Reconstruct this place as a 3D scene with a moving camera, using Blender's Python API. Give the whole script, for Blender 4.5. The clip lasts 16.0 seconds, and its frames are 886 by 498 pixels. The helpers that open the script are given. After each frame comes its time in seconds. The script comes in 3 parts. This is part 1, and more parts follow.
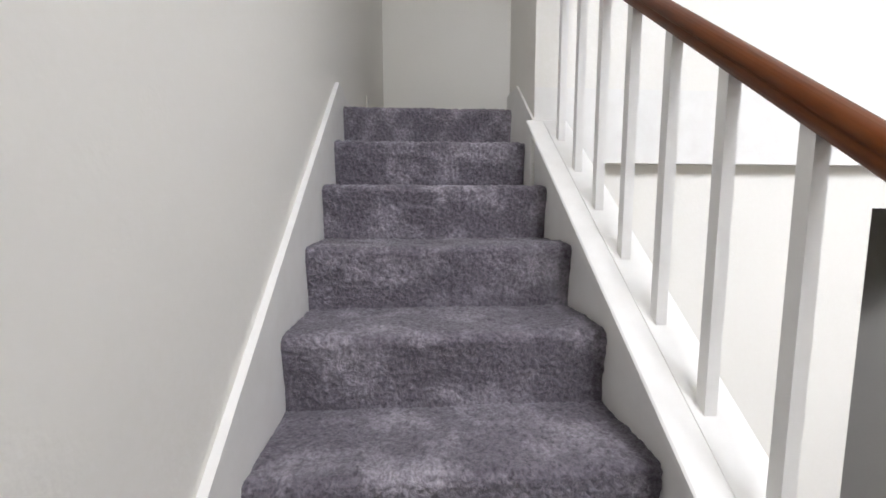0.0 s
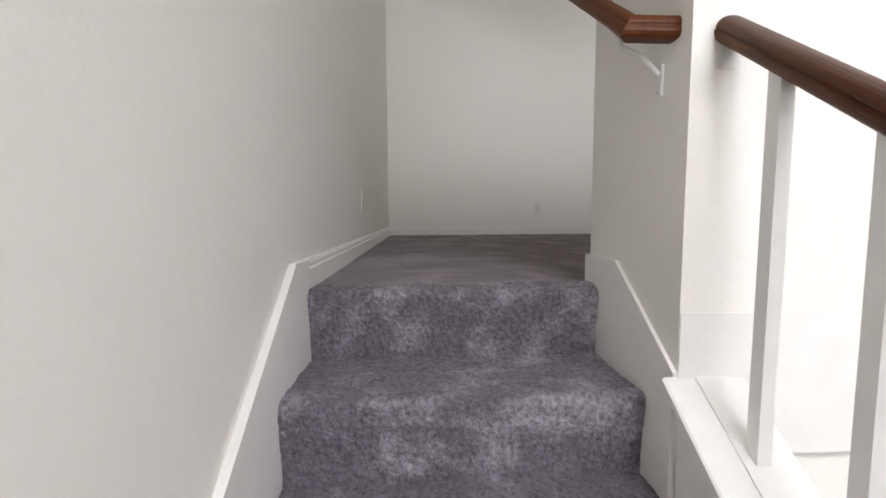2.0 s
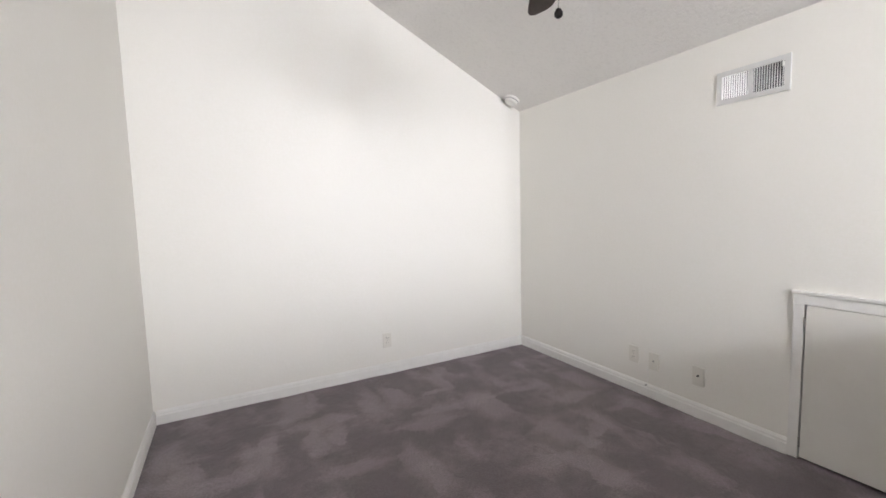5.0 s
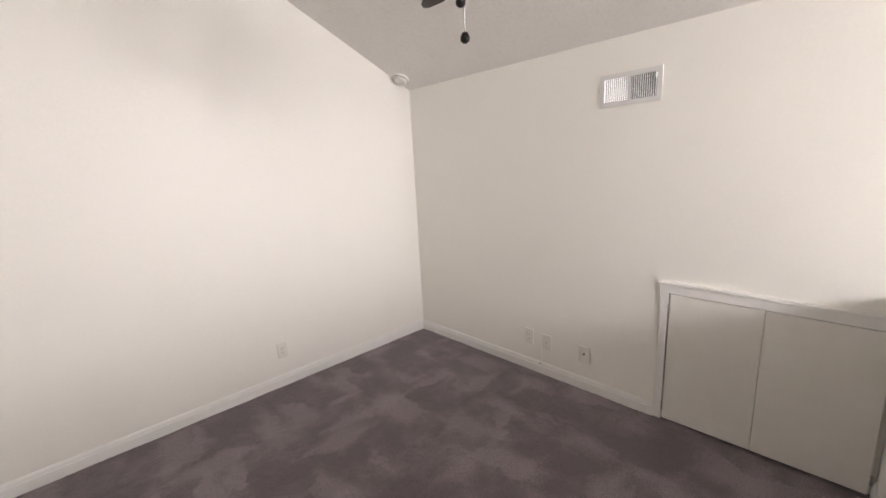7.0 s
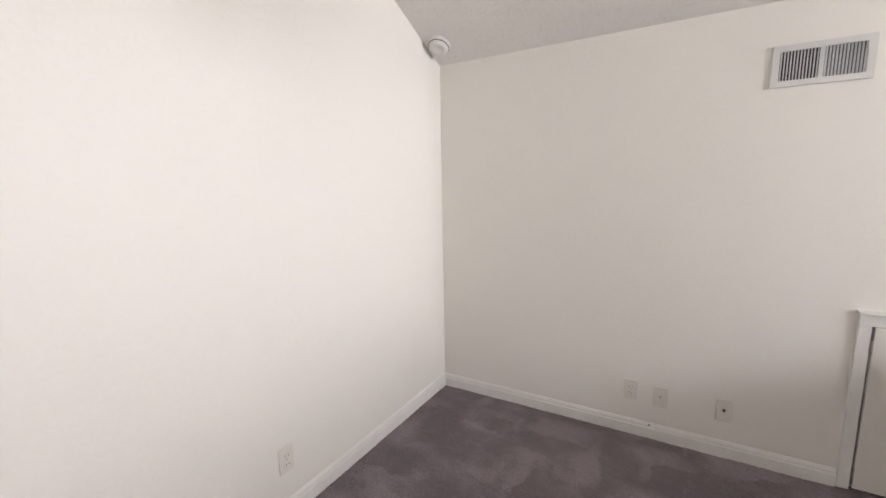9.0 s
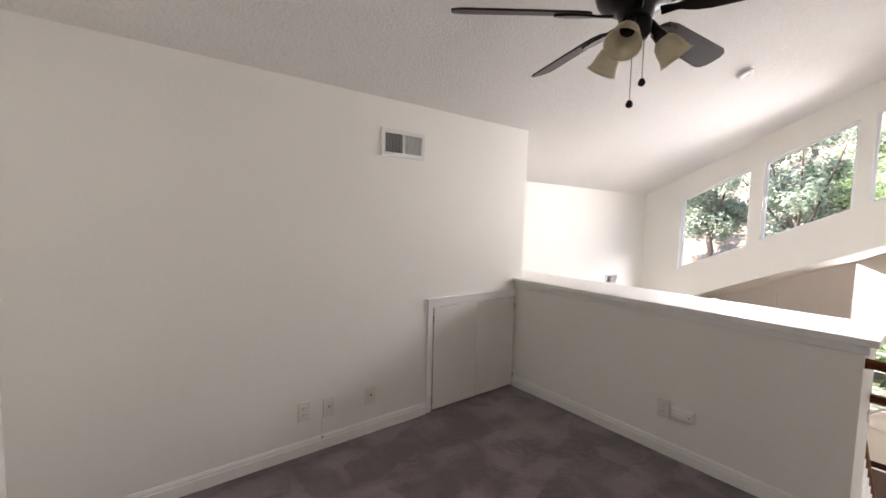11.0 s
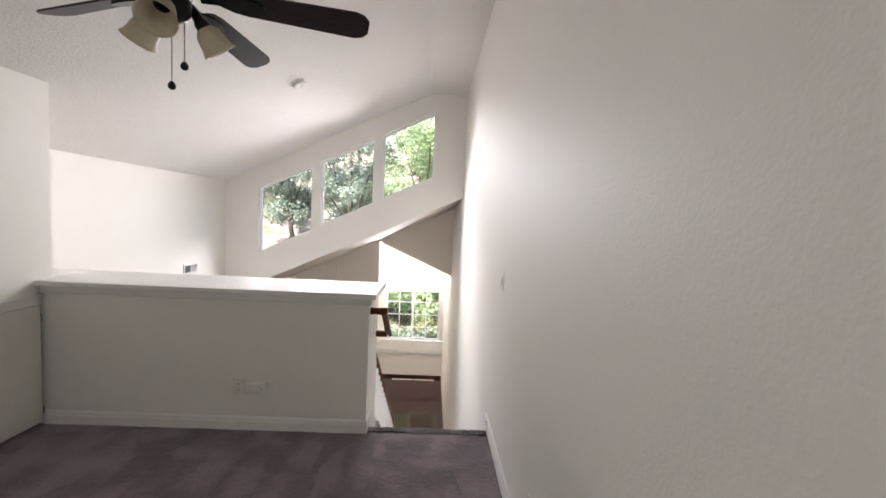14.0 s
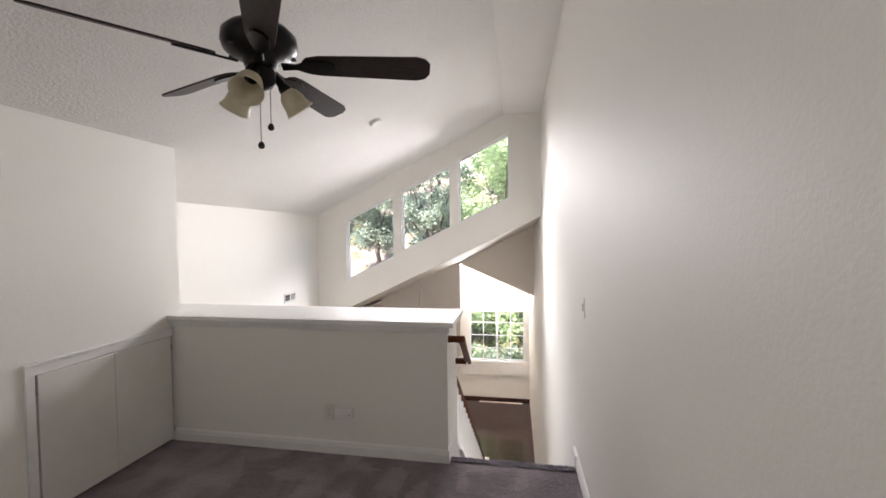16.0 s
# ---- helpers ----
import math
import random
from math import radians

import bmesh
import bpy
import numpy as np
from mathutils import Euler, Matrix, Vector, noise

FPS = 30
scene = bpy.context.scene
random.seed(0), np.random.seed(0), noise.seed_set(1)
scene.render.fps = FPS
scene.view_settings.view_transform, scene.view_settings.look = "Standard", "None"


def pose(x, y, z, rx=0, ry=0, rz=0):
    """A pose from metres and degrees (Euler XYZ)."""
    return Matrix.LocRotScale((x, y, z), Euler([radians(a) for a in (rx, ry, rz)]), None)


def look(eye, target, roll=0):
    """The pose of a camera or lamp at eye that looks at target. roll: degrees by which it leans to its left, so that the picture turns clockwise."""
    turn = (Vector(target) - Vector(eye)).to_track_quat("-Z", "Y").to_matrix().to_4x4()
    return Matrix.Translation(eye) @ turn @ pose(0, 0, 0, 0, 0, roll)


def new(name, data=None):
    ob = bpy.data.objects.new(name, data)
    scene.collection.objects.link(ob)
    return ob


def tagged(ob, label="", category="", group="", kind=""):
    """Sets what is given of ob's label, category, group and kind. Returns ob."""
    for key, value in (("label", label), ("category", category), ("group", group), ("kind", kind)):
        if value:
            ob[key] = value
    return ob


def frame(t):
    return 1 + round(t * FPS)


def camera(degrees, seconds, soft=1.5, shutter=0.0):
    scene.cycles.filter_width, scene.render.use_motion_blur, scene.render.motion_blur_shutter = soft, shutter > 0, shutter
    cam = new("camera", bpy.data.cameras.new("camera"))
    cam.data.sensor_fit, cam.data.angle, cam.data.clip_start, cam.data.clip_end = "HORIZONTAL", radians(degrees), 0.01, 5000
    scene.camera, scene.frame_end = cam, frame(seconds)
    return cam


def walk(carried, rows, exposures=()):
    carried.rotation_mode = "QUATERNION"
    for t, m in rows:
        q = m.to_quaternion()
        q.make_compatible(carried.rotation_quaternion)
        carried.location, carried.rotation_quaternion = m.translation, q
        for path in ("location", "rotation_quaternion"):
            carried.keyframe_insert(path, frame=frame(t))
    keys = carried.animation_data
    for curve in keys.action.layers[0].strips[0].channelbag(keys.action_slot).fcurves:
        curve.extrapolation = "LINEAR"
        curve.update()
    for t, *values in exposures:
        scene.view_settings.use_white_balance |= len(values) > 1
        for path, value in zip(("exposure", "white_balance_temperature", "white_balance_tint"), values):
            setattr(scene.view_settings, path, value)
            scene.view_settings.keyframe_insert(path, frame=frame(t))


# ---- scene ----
cam = camera(95.3, 16.0, soft=1.6)
PATH = [
    (0, (0.341, -1.992, -0.468), (0.49, -0.009, -0.681), -0.0),
    (0.5, (0.359, -1.708, -0.286), (0.536, 0.279, -0.434), 0.4),
    (1, (0.31, -1.47, -0.11), (0.483, 0.519, -0.218), 0.5),
    (1.5, (0.379, -1.296, 0.033), (0.528, 0.693, -0.111), 0.2),
    (2, (0.326, -1.094, 0.202), (0.436, 0.896, 0.034), -0.3),
    (2.5, (0.366, -0.869, 0.396), (0.586, 1.11, 0.21), -1.0),
    (3, (0.304, -0.671, 0.603), (0.477, 1.315, 0.443), -1.9),
    (3.5, (0.308, -0.462, 0.809), (0.697, 1.495, 0.671), -1.7),
    (4, (0.341, -0.231, 1.007), (0.931, 1.673, 0.841), -1.5),
    (4.5, (0.368, -0.053, 1.134), (1.149, 1.781, 0.972), -1.7),
    (5, (0.467, 0.107, 1.268), (1.412, 1.862, 1.096), -1.5),
    (7.5, (0.531, 0.403, 1.563), (1.901, 1.794, 1.131), -2.9),
    (8, (0.456, 0.725, 1.471), (1.779, 2.181, 1.11), -1.5),
    (10.5, (0.696, 2.718, 1.398), (2.53, 1.941, 1.22), 0.2),
    (11, (0.597, 2.698, 1.426), (2.173, 1.476, 1.278), 1.4),
    (11.5, (0.565, 2.732, 1.44), (1.78, 1.146, 1.344), 2.2),
    (12, (0.559, 2.746, 1.438), (1.38, 0.925, 1.352), 2.3),
    (12.5, (0.534, 2.74, 1.421), (1.026, 0.804, 1.317), 2.5),
    (13, (0.507, 2.731, 1.418), (0.736, 0.748, 1.292), 3.0),
    (13.5, (0.471, 2.711, 1.416), (0.511, 0.717, 1.273), 3.3),
    (14, (0.445, 2.706, 1.446), (0.39, 0.712, 1.298), 2.7),
    (14.5, (0.398, 2.689, 1.52), (0.329, 0.694, 1.398), 1.1),
    (15, (0.394, 2.712, 1.521), (0.366, 0.714, 1.427), -0.3),
    (15.5, (0.374, 2.698, 1.515), (0.477, 0.702, 1.441), -0.8),
    (16, (0.39, 2.691, 1.504), (0.741, 0.724, 1.439), -0.7),
]
EXPOSURES = [(0.0, 2.1, 6350, 10), (1.0, 2.12, 6450, 11), (1.5, 2.22, 6500, 11), (2.5, 2.52, 6500, 12), (3.5, 3.1, 6400, 12), (5.0, 3.32, 6300, 12), (7.5, 3.1, 6900, 17), (8.0, 3.32, 6500, 16), (10.5, 2.8, 6750, 15), (11.0, 2.7, 6750, 16), (11.5, 2.55, 6700, 16), (12.0, 2.45, 6650, 15), (16.0, 2.47, 6600, 14)]
walk(cam, [(t, look(eye, target, roll)) for t, eye, target, roll in PATH], EXPOSURES)

# ---- world, sun and window light ----
world = bpy.data.worlds.new("sky")
scene.world = world
world.use_nodes = True
wn = world.node_tree.nodes
sky = wn.new("ShaderNodeTexSky")
sky.sky_type, sky.sun_disc = "NISHITA", False
sky.sun_elevation, sky.sun_rotation = radians(52), radians(35)
wn["Background"].inputs["Strength"].default_value = 0.12
world.node_tree.links.new(sky.outputs[0], wn["Background"].inputs["Color"])

sun_data = bpy.data.lights.new("sun", "SUN")
sun_data.energy, sun_data.angle, sun_data.color = 4.6, radians(0.5), (1.0, 0.94, 0.86)
sun = new("sun", sun_data)
sun.matrix_world = look((3.5, 5.0, 9.0), (0.0, 0.0, 0.0))


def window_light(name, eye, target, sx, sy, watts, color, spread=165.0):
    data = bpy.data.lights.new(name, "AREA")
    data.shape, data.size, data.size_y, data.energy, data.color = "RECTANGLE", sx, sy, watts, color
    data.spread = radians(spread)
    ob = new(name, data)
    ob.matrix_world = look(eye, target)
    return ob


DAY = (0.955, 0.95, 0.99)


def slanted(az, el):
    """Unit direction: az from +y towards +x, el upwards, in degrees."""
    return Vector((math.sin(radians(az)) * math.cos(radians(el)), math.cos(radians(az)) * math.cos(radians(el)), math.sin(radians(el))))


# daylight that falls obliquely through the clerestory openings and the gridded window
for wx, wz, deep_az, side_az, side in ((2.71, 1.48, -11, -60, 1.7), (1.78, 1.93, -3, -58, 1.2), (0.86, 2.38, 6, 43, 2.4)):
    at = Vector((wx, -3.45, wz))
    for off, lift in ((0.384, -0.19), (-0.384, 0.19)):
        jamb = at + Vector((off, -0.10, lift))
        window_light("daylight", jamb, jamb + slanted(deep_az, -3), 0.014, 0.92, 0.66, DAY, 66.0)
    window_light("daylight", at, at + slanted(side_az, -15), 0.45, 0.7, side, DAY, 70.0)
    window_light("daylight", at, at + slanted(10, -54), 0.75, 0.35, 4.0, DAY, 78.0)
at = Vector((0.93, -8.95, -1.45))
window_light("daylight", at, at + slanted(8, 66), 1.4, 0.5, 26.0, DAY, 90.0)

# ---- plan, in metres: loft carpet is z 0, the top riser is y 0 ----
XR = 2.935          # loft side wall
YF = 3.13           # loft end wall
XL = 3.62           # lower room side wall
YW = -3.56          # clerestory wall
YE = -9.145         # far end wall
RISE, RUN, STEPS = 0.1965, 0.254, 17
ZG = -RISE * STEPS  # lower floor
HX = 0.835          # stair face of the half wall
HY0, HY1 = -0.338, 0.088
CAP = 0.905
SLOPE = RISE / RUN
RIDGE_X, RIDGE_Z = 0.55, 3.325
ROOF = 0.475


def roof_z(x):
    return RIDGE_Z if x < RIDGE_X else RIDGE_Z - ROOF * (x - RIDGE_X)


# ---- materials ----
def mat(name, color, rough=0.5, metal=0.0, **more):
    m = bpy.data.materials.new(name)
    m.use_nodes = True
    b = m.node_tree.nodes["Principled BSDF"]
    b.inputs["Base Color"].default_value = (*color, 1)
    b.inputs["Roughness"].default_value = rough
    b.inputs["Metallic"].default_value = metal
    for key, value in more.items():
        b.inputs[key.replace("_", " ")].default_value = value
    return m


def node(m, kind, **inputs):
    n = m.node_tree.nodes.new(kind)
    for key, value in inputs.items():
        n.inputs[key.replace("_", " ")].default_value = value
    return n


def link(m, a, b):
    m.node_tree.links.new(a, b)


def coords(m, stretch=(1, 1, 1), turn=(0, 0, 0)):
    c = node(m, "ShaderNodeNewGeometry")
    mp = node(m, "ShaderNodeMapping", Scale=stretch, Rotation=turn)
    link(m, c.outputs["Position"], mp.inputs["Vector"])
    return mp.outputs[0]


def tone(m, layers, base):
    """Mixes base towards other colours by noise: (scale, low, high, colour, detail, stretch)."""
    b = m.node_tree.nodes["Principled BSDF"]
    current = None
    for scale, low, high, color, detail, stretch in layers:
        n = node(m, "ShaderNodeTexNoise", Scale=scale, Detail=detail, Roughness=0.6)
        link(m, coords(m, stretch), n.inputs["Vector"])
        r = node(m, "ShaderNodeMapRange", From_Min=low, From_Max=high)
        link(m, n.outputs["Fac"], r.inputs["Value"])
        mix = m.node_tree.nodes.new("ShaderNodeMix")
        mix.data_type = "RGBA"
        if current is None:
            mix.inputs[6].default_value = (*base, 1)
        else:
            link(m, current, mix.inputs[6])
        mix.inputs[7].default_value = (*color, 1)
        link(m, r.outputs[0], mix.inputs[0])
        current = mix.outputs[2]
    link(m, current, b.inputs["Base Color"])
    return current


def bump(m, layers):
    """Relief: (scale, strength, distance, detail) in a chain of bumps."""
    b = m.node_tree.nodes["Principled BSDF"]
    last = None
    for scale, strength, distance, detail in layers:
        n = node(m, "ShaderNodeTexNoise", Scale=scale, Detail=detail, Roughness=0.55)
        link(m, coords(m), n.inputs["Vector"])
        k = node(m, "ShaderNodeBump", Strength=strength, Distance=distance)
        link(m, n.outputs["Fac"], k.inputs["Height"])
        if last is not None:
            link(m, last, k.inputs["Normal"])
        last = k.outputs[0]
    link(m, last, b.inputs["Normal"])


WALL = mat("wall paint", (0.845, 0.826, 0.772), 0.56, Specular_IOR_Level=0.4)
tone(WALL, [(1.3, 0.35, 0.7, (0.825, 0.806, 0.748), 3, (1, 1, 1)), (60, 0.4, 0.75, (0.85, 0.831, 0.782), 2, (1, 1, 1))], (0.845, 0.826, 0.772))
bump(WALL, [(9, 0.08, 0.006, 2), (48, 0.14, 0.0028, 1.0), (110, 0.30, 0.0018, 1.5)])
# wall paint again, warm light of the far end put into its colour
FAR_WALL = mat("warm-lit wall paint", (0.86, 0.79, 0.71), 0.6)
tone(FAR_WALL, [(1.5, 0.35, 0.7, (0.84, 0.765, 0.685), 3, (1, 1, 1))], (0.86, 0.79, 0.71))
bump(FAR_WALL, [(70, 0.4, 0.002, 2)])
CEIL = mat("sprayed ceiling", (0.84, 0.82, 0.79), 0.9)
tone(CEIL, [(2.0, 0.3, 0.7, (0.81, 0.79, 0.76), 3, (1, 1, 1)), (45, 0.5, 0.8, (0.76, 0.74, 0.71), 3, (1, 1, 1))], (0.84, 0.82, 0.79))
bump(CEIL, [(60, 0.5, 0.008, 4), (160, 0.4, 0.003, 3)])
TRIM = mat("white trim paint", (0.83, 0.82, 0.79), 0.5)
tone(TRIM, [(14, 0.4, 0.75, (0.79, 0.775, 0.74), 4, (1, 1, 1))], (0.83, 0.82, 0.79))
bump(TRIM, [(30, 0.15, 0.002, 3)])
SASH = mat("white window vinyl", (0.85, 0.86, 0.87), 0.35)
PLATE = mat("ivory plastic", (0.76, 0.735, 0.67), 0.35)
SLOT = mat("dark slot", (0.02, 0.02, 0.02), 0.7)
DOORPAINT = mat("cream door paint", (0.78, 0.76, 0.71), 0.4)
tone(DOORPAINT, [(6, 0.35, 0.7, (0.75, 0.725, 0.67), 4, (1, 1, 1))], (0.78, 0.76, 0.71))
bump(DOORPAINT, [(40, 0.2, 0.0015, 3)])
STEEL = mat("painted steel", (0.72, 0.72, 0.70), 0.35, 0.2)
DUCT_SHADE = mat("duct shade", (0.05, 0.05, 0.055), 0.8)
METAL = mat("dull screw steel", (0.45, 0.44, 0.42), 0.35, 1.0)
BRONZE = mat("oil-rubbed bronze", (0.012, 0.010, 0.010), 0.3, 0.6)
BLADE = mat("dark walnut blade", (0.035, 0.022, 0.018), 0.5, Specular_IOR_Level=0.25)
tone(BLADE, [(20, 0.35, 0.7, (0.018, 0.011, 0.010), 5, (1, 1, 6))], (0.035, 0.022, 0.018))
SHADE = mat("cream frosted glass", (0.80, 0.74, 0.58), 0.35, Transmission_Weight=0.35, IOR=1.2)
tone(SHADE, [(18, 0.35, 0.7, (0.66, 0.58, 0.40), 4, (1, 1, 1))], (0.82, 0.76, 0.60))
GLASS = mat("window glass", (1, 1, 1), 0.0, Transmission_Weight=1.0, IOR=1.02)
# shade of the unlit room put into a colour; also the shingle roof
DARK = mat("unlit room shade and dark shingle", (0.10, 0.09, 0.08), 0.8)

RAIL = mat("stained oak rail", (0.085, 0.021, 0.004), 0.42, Specular_IOR_Level=0.25)
tone(RAIL, [(5, 0.35, 0.7, (0.125, 0.035, 0.006), 4, (8, 0.7, 1.0)), (30, 0.52, 0.8, (0.045, 0.012, 0.003), 5, (7, 0.35, 0.5))], (0.085, 0.021, 0.004))
bump(RAIL, [(60, 0.1, 0.001, 3)])
WOOD = mat("dark floor board", (0.036, 0.014, 0.011), 0.13)
tone(WOOD, [(6, 0.35, 0.7, (0.055, 0.022, 0.016), 5, (6, 0.6, 1)), (22, 0.45, 0.7, (0.02, 0.009, 0.007), 5, (6, 0.5, 1))], (0.036, 0.014, 0.011))


def mix_in(m, current, color, factor):
    mix = m.node_tree.nodes.new("ShaderNodeMix")
    mix.data_type = "RGBA"
    link(m, current, mix.inputs[6])
    mix.inputs[7].default_value = (*color, 1)
    link(m, factor, mix.inputs[0])
    return mix.outputs[2]


def carpet_material(name, base, light, dark, strokes, tuft, relief, patch=(6.5, 0.47, 0.64)):
    m = mat(name, base, 0.95, Sheen_Weight=0.15, Sheen_Roughness=0.5)
    b = m.node_tree.nodes["Principled BSDF"]
    b.inputs["Specular IOR Level"].default_value = 0.08
    c = tone(m, [(*patch, light, 4, (1, 1, 1)), (16, 0.52, 0.70, base, 4, (1, 1, 1))], base)
    # vacuum strokes: long wedge-shaped patches in which the pile leans another way
    for scale, stretch, turn, low, high in strokes:
        v = node(m, "ShaderNodeTexVoronoi", Scale=scale)
        v.distance = "MANHATTAN"
        wobble = node(m, "ShaderNodeTexNoise", Scale=14.0, Detail=6.0, Roughness=0.72)
        link(m, coords(m), wobble.inputs["Vector"])
        add = node(m, "ShaderNodeVectorMath")
        add.operation = "MULTIPLY_ADD"
        link(m, wobble.outputs["Color"], add.inputs[0])
        add.inputs[1].default_value = (0.17, 0.17, 0.0)
        link(m, coords(m, stretch, (0, 0, turn)), add.inputs[2])
        link(m, add.outputs[0], v.inputs["Vector"])
        sp = node(m, "ShaderNodeSeparateColor")
        link(m, v.outputs["Color"], sp.inputs[0])
        r = node(m, "ShaderNodeMapRange", From_Min=low, From_Max=high, To_Max=0.55)
        link(m, sp.outputs[0], r.inputs["Value"])
        # each stroke fades out from its middle
        fade = node(m, "ShaderNodeMapRange", From_Min=0.95, From_Max=0.45)
        link(m, v.outputs["Distance"], fade.inputs["Value"])
        both = node(m, "ShaderNodeMath")
        both.operation = "MULTIPLY"
        link(m, r.outputs[0], both.inputs[0])
        link(m, fade.outputs[0], both.inputs[1])
        c = mix_in(m, c, light, both.outputs[0])
    n = node(m, "ShaderNodeTexNoise", Scale=tuft, Detail=5.0, Roughness=0.75)
    link(m, coords(m), n.inputs["Vector"])
    r = node(m, "ShaderNodeMapRange", From_Min=0.38, From_Max=0.74, To_Max=0.9)
    link(m, n.outputs["Fac"], r.inputs["Value"])
    c = mix_in(m, c, dark, r.outputs[0])
    link(m, c, b.inputs["Base Color"])
    bump(m, [(24, 0.4, 0.012, 3), (tuft, relief, 0.012, 3)])
    return m


CARPET = carpet_material("grey carpet", (0.20, 0.166, 0.177), (0.42, 0.36, 0.372), (0.105, 0.086, 0.093), ((3.4, (1.7, 0.75, 1), 0.45, 0.6, 0.66), (3.8, (0.75, 1.7, 1), 0.25, 0.66, 0.72), (3.0, (1.6, 0.8, 1), -0.7, 0.7, 0.76)), 150, 0.6, (3.0, 0.45, 0.95))
STAIR_CARPET = carpet_material("grey stair carpet", (0.205, 0.185, 0.215), (0.40, 0.37, 0.415), (0.022, 0.019, 0.025), (), 85, 1.0)


# ---- helpers for meshes ----
def box(bm, x0, y0, z0, x1, y1, z1, bevel=0.0):
    r = bmesh.ops.create_cube(bm, size=1.0)
    for v in r["verts"]:
        v.co = Vector((x0 + (v.co.x + 0.5) * (x1 - x0), y0 + (v.co.y + 0.5) * (y1 - y0), z0 + (v.co.z + 0.5) * (z1 - z0)))
    if bevel:
        edges = list({e for v in r["verts"] for e in v.link_edges})
        bmesh.ops.bevel(bm, geom=edges, offset=bevel, segments=2, profile=0.5, affect="EDGES")
    return bm


def prism(bm, outline, axis, a, b):
    """Extrudes a closed outline of 2D points along an axis from a to b."""
    def put(p, d):
        return {"x": (d, p[0], p[1]), "y": (p[0], d, p[1]), "z": (p[0], p[1], d)}[axis]
    va = [bm.verts.new(put(p, a)) for p in outline]
    vb = [bm.verts.new(put(p, b)) for p in outline]
    n = len(outline)
    bm.faces.new(va)
    bm.faces.new(list(reversed(vb)))
    for i in range(n):
        bm.faces.new((va[i], vb[i], vb[(i + 1) % n], va[(i + 1) % n]))
    bmesh.ops.recalc_face_normals(bm, faces=bm.faces)
    return bm


def lathe(bm, profile, m=None, seg=32):
    """Turns (radius, height) points about z."""
    m = m or Matrix()
    rings = []
    for r, z in profile:
        if r < 1e-5:
            rings.append([bm.verts.new(m @ Vector((0, 0, z)))])
        else:
            rings.append([bm.verts.new(m @ Vector((r * math.cos(2 * math.pi * i / seg), r * math.sin(2 * math.pi * i / seg), z))) for i in range(seg)])
    for p, q in zip(rings, rings[1:]):
        for i in range(seg):
            j = (i + 1) % seg
            if len(p) == 1 and len(q) == 1:
                continue
            if len(p) == 1:
                bm.faces.new((p[0], q[i], q[j]))
            elif len(q) == 1:
                bm.faces.new((p[i], p[j], q[0]))
            else:
                bm.faces.new((p[i], p[j], q[j], q[i]))
    bmesh.ops.recalc_face_normals(bm, faces=bm.faces)
    return bm


def sweep(bm, path, profile, up=(0, 0, 1)):
    """Sweeps a closed profile (sideways, upwards) along a polyline with mitred corners."""
    pts = [Vector(p) for p in path]
    rings = []
    for i, p in enumerate(pts):
        d0 = (pts[i] - pts[i - 1]).normalized() if i else (pts[1] - pts[0]).normalized()
        d1 = (pts[i + 1] - pts[i]).normalized() if i + 1 < len(pts) else d0
        side = d0.cross(Vector(up)).normalized()
        top = side.cross(d0).normalized()
        cut = (d0 + d1).normalized()
        ring = []
        for a, b in profile:
            q = p + side * a + top * b
            q = q + d0 * ((p - q).dot(cut) / d0.dot(cut))
            ring.append(bm.verts.new(q))
        rings.append(ring)
    n = len(profile)
    for p, q in zip(rings, rings[1:]):
        for i in range(n):
            bm.faces.new((p[i], p[(i + 1) % n], q[(i + 1) % n], q[i]))
    bm.faces.new(rings[0])
    bm.faces.new(list(reversed(rings[-1])))
    bmesh.ops.recalc_face_normals(bm, faces=bm.faces)
    return bm


def part(name, bm, material, parent=None, label="", smooth=False):
    me = bpy.data.meshes.new(name)
    bm.to_mesh(me)
    bm.free()
    if smooth:
        me.polygons.foreach_set("use_smooth", [True] * len(me.polygons))
    me.materials.append(material)
    ob = new(name, me)
    ob.parent = parent
    if label:
        ob["label"] = label
    return ob


def bmnew():
    return bmesh.new()


def structure(name, bm, material, label, category):
    return tagged(part(name, bm, material), label, category, kind="structure")


def thing(name, place, label, category, group="", turn=0):
    ob = new(name)
    ob.empty_display_size = 0.05
    ob.matrix_basis = pose(*place, 0, 0, turn)
    return tagged(ob, label, category, group)


def local(parent, bm):
    """Takes a mesh drawn in world metres into a thing's own place."""
    bmesh.ops.transform(bm, matrix=parent.matrix_basis.inverted(), verts=bm.verts)
    return bm


def cut_wall(bm, x0, x1, z0, z1, y0, y1, holes):
    """A wall across x with rectangular holes (hx0, hx1, hz0, hz1), left to right without overlap."""
    x = x0
    for a, b, c, d in sorted(holes):
        if a > x:
            box(bm, x, y0, z0, a, y1, z1)
        if c > z0:
            box(bm, a, y0, z0, b, y1, c)
        if d < z1:
            box(bm, a, y0, d, b, y1, z1)
        x = b
    if x1 > x:
        box(bm, x, y0, z0, x1, y1, z1)
    return bm


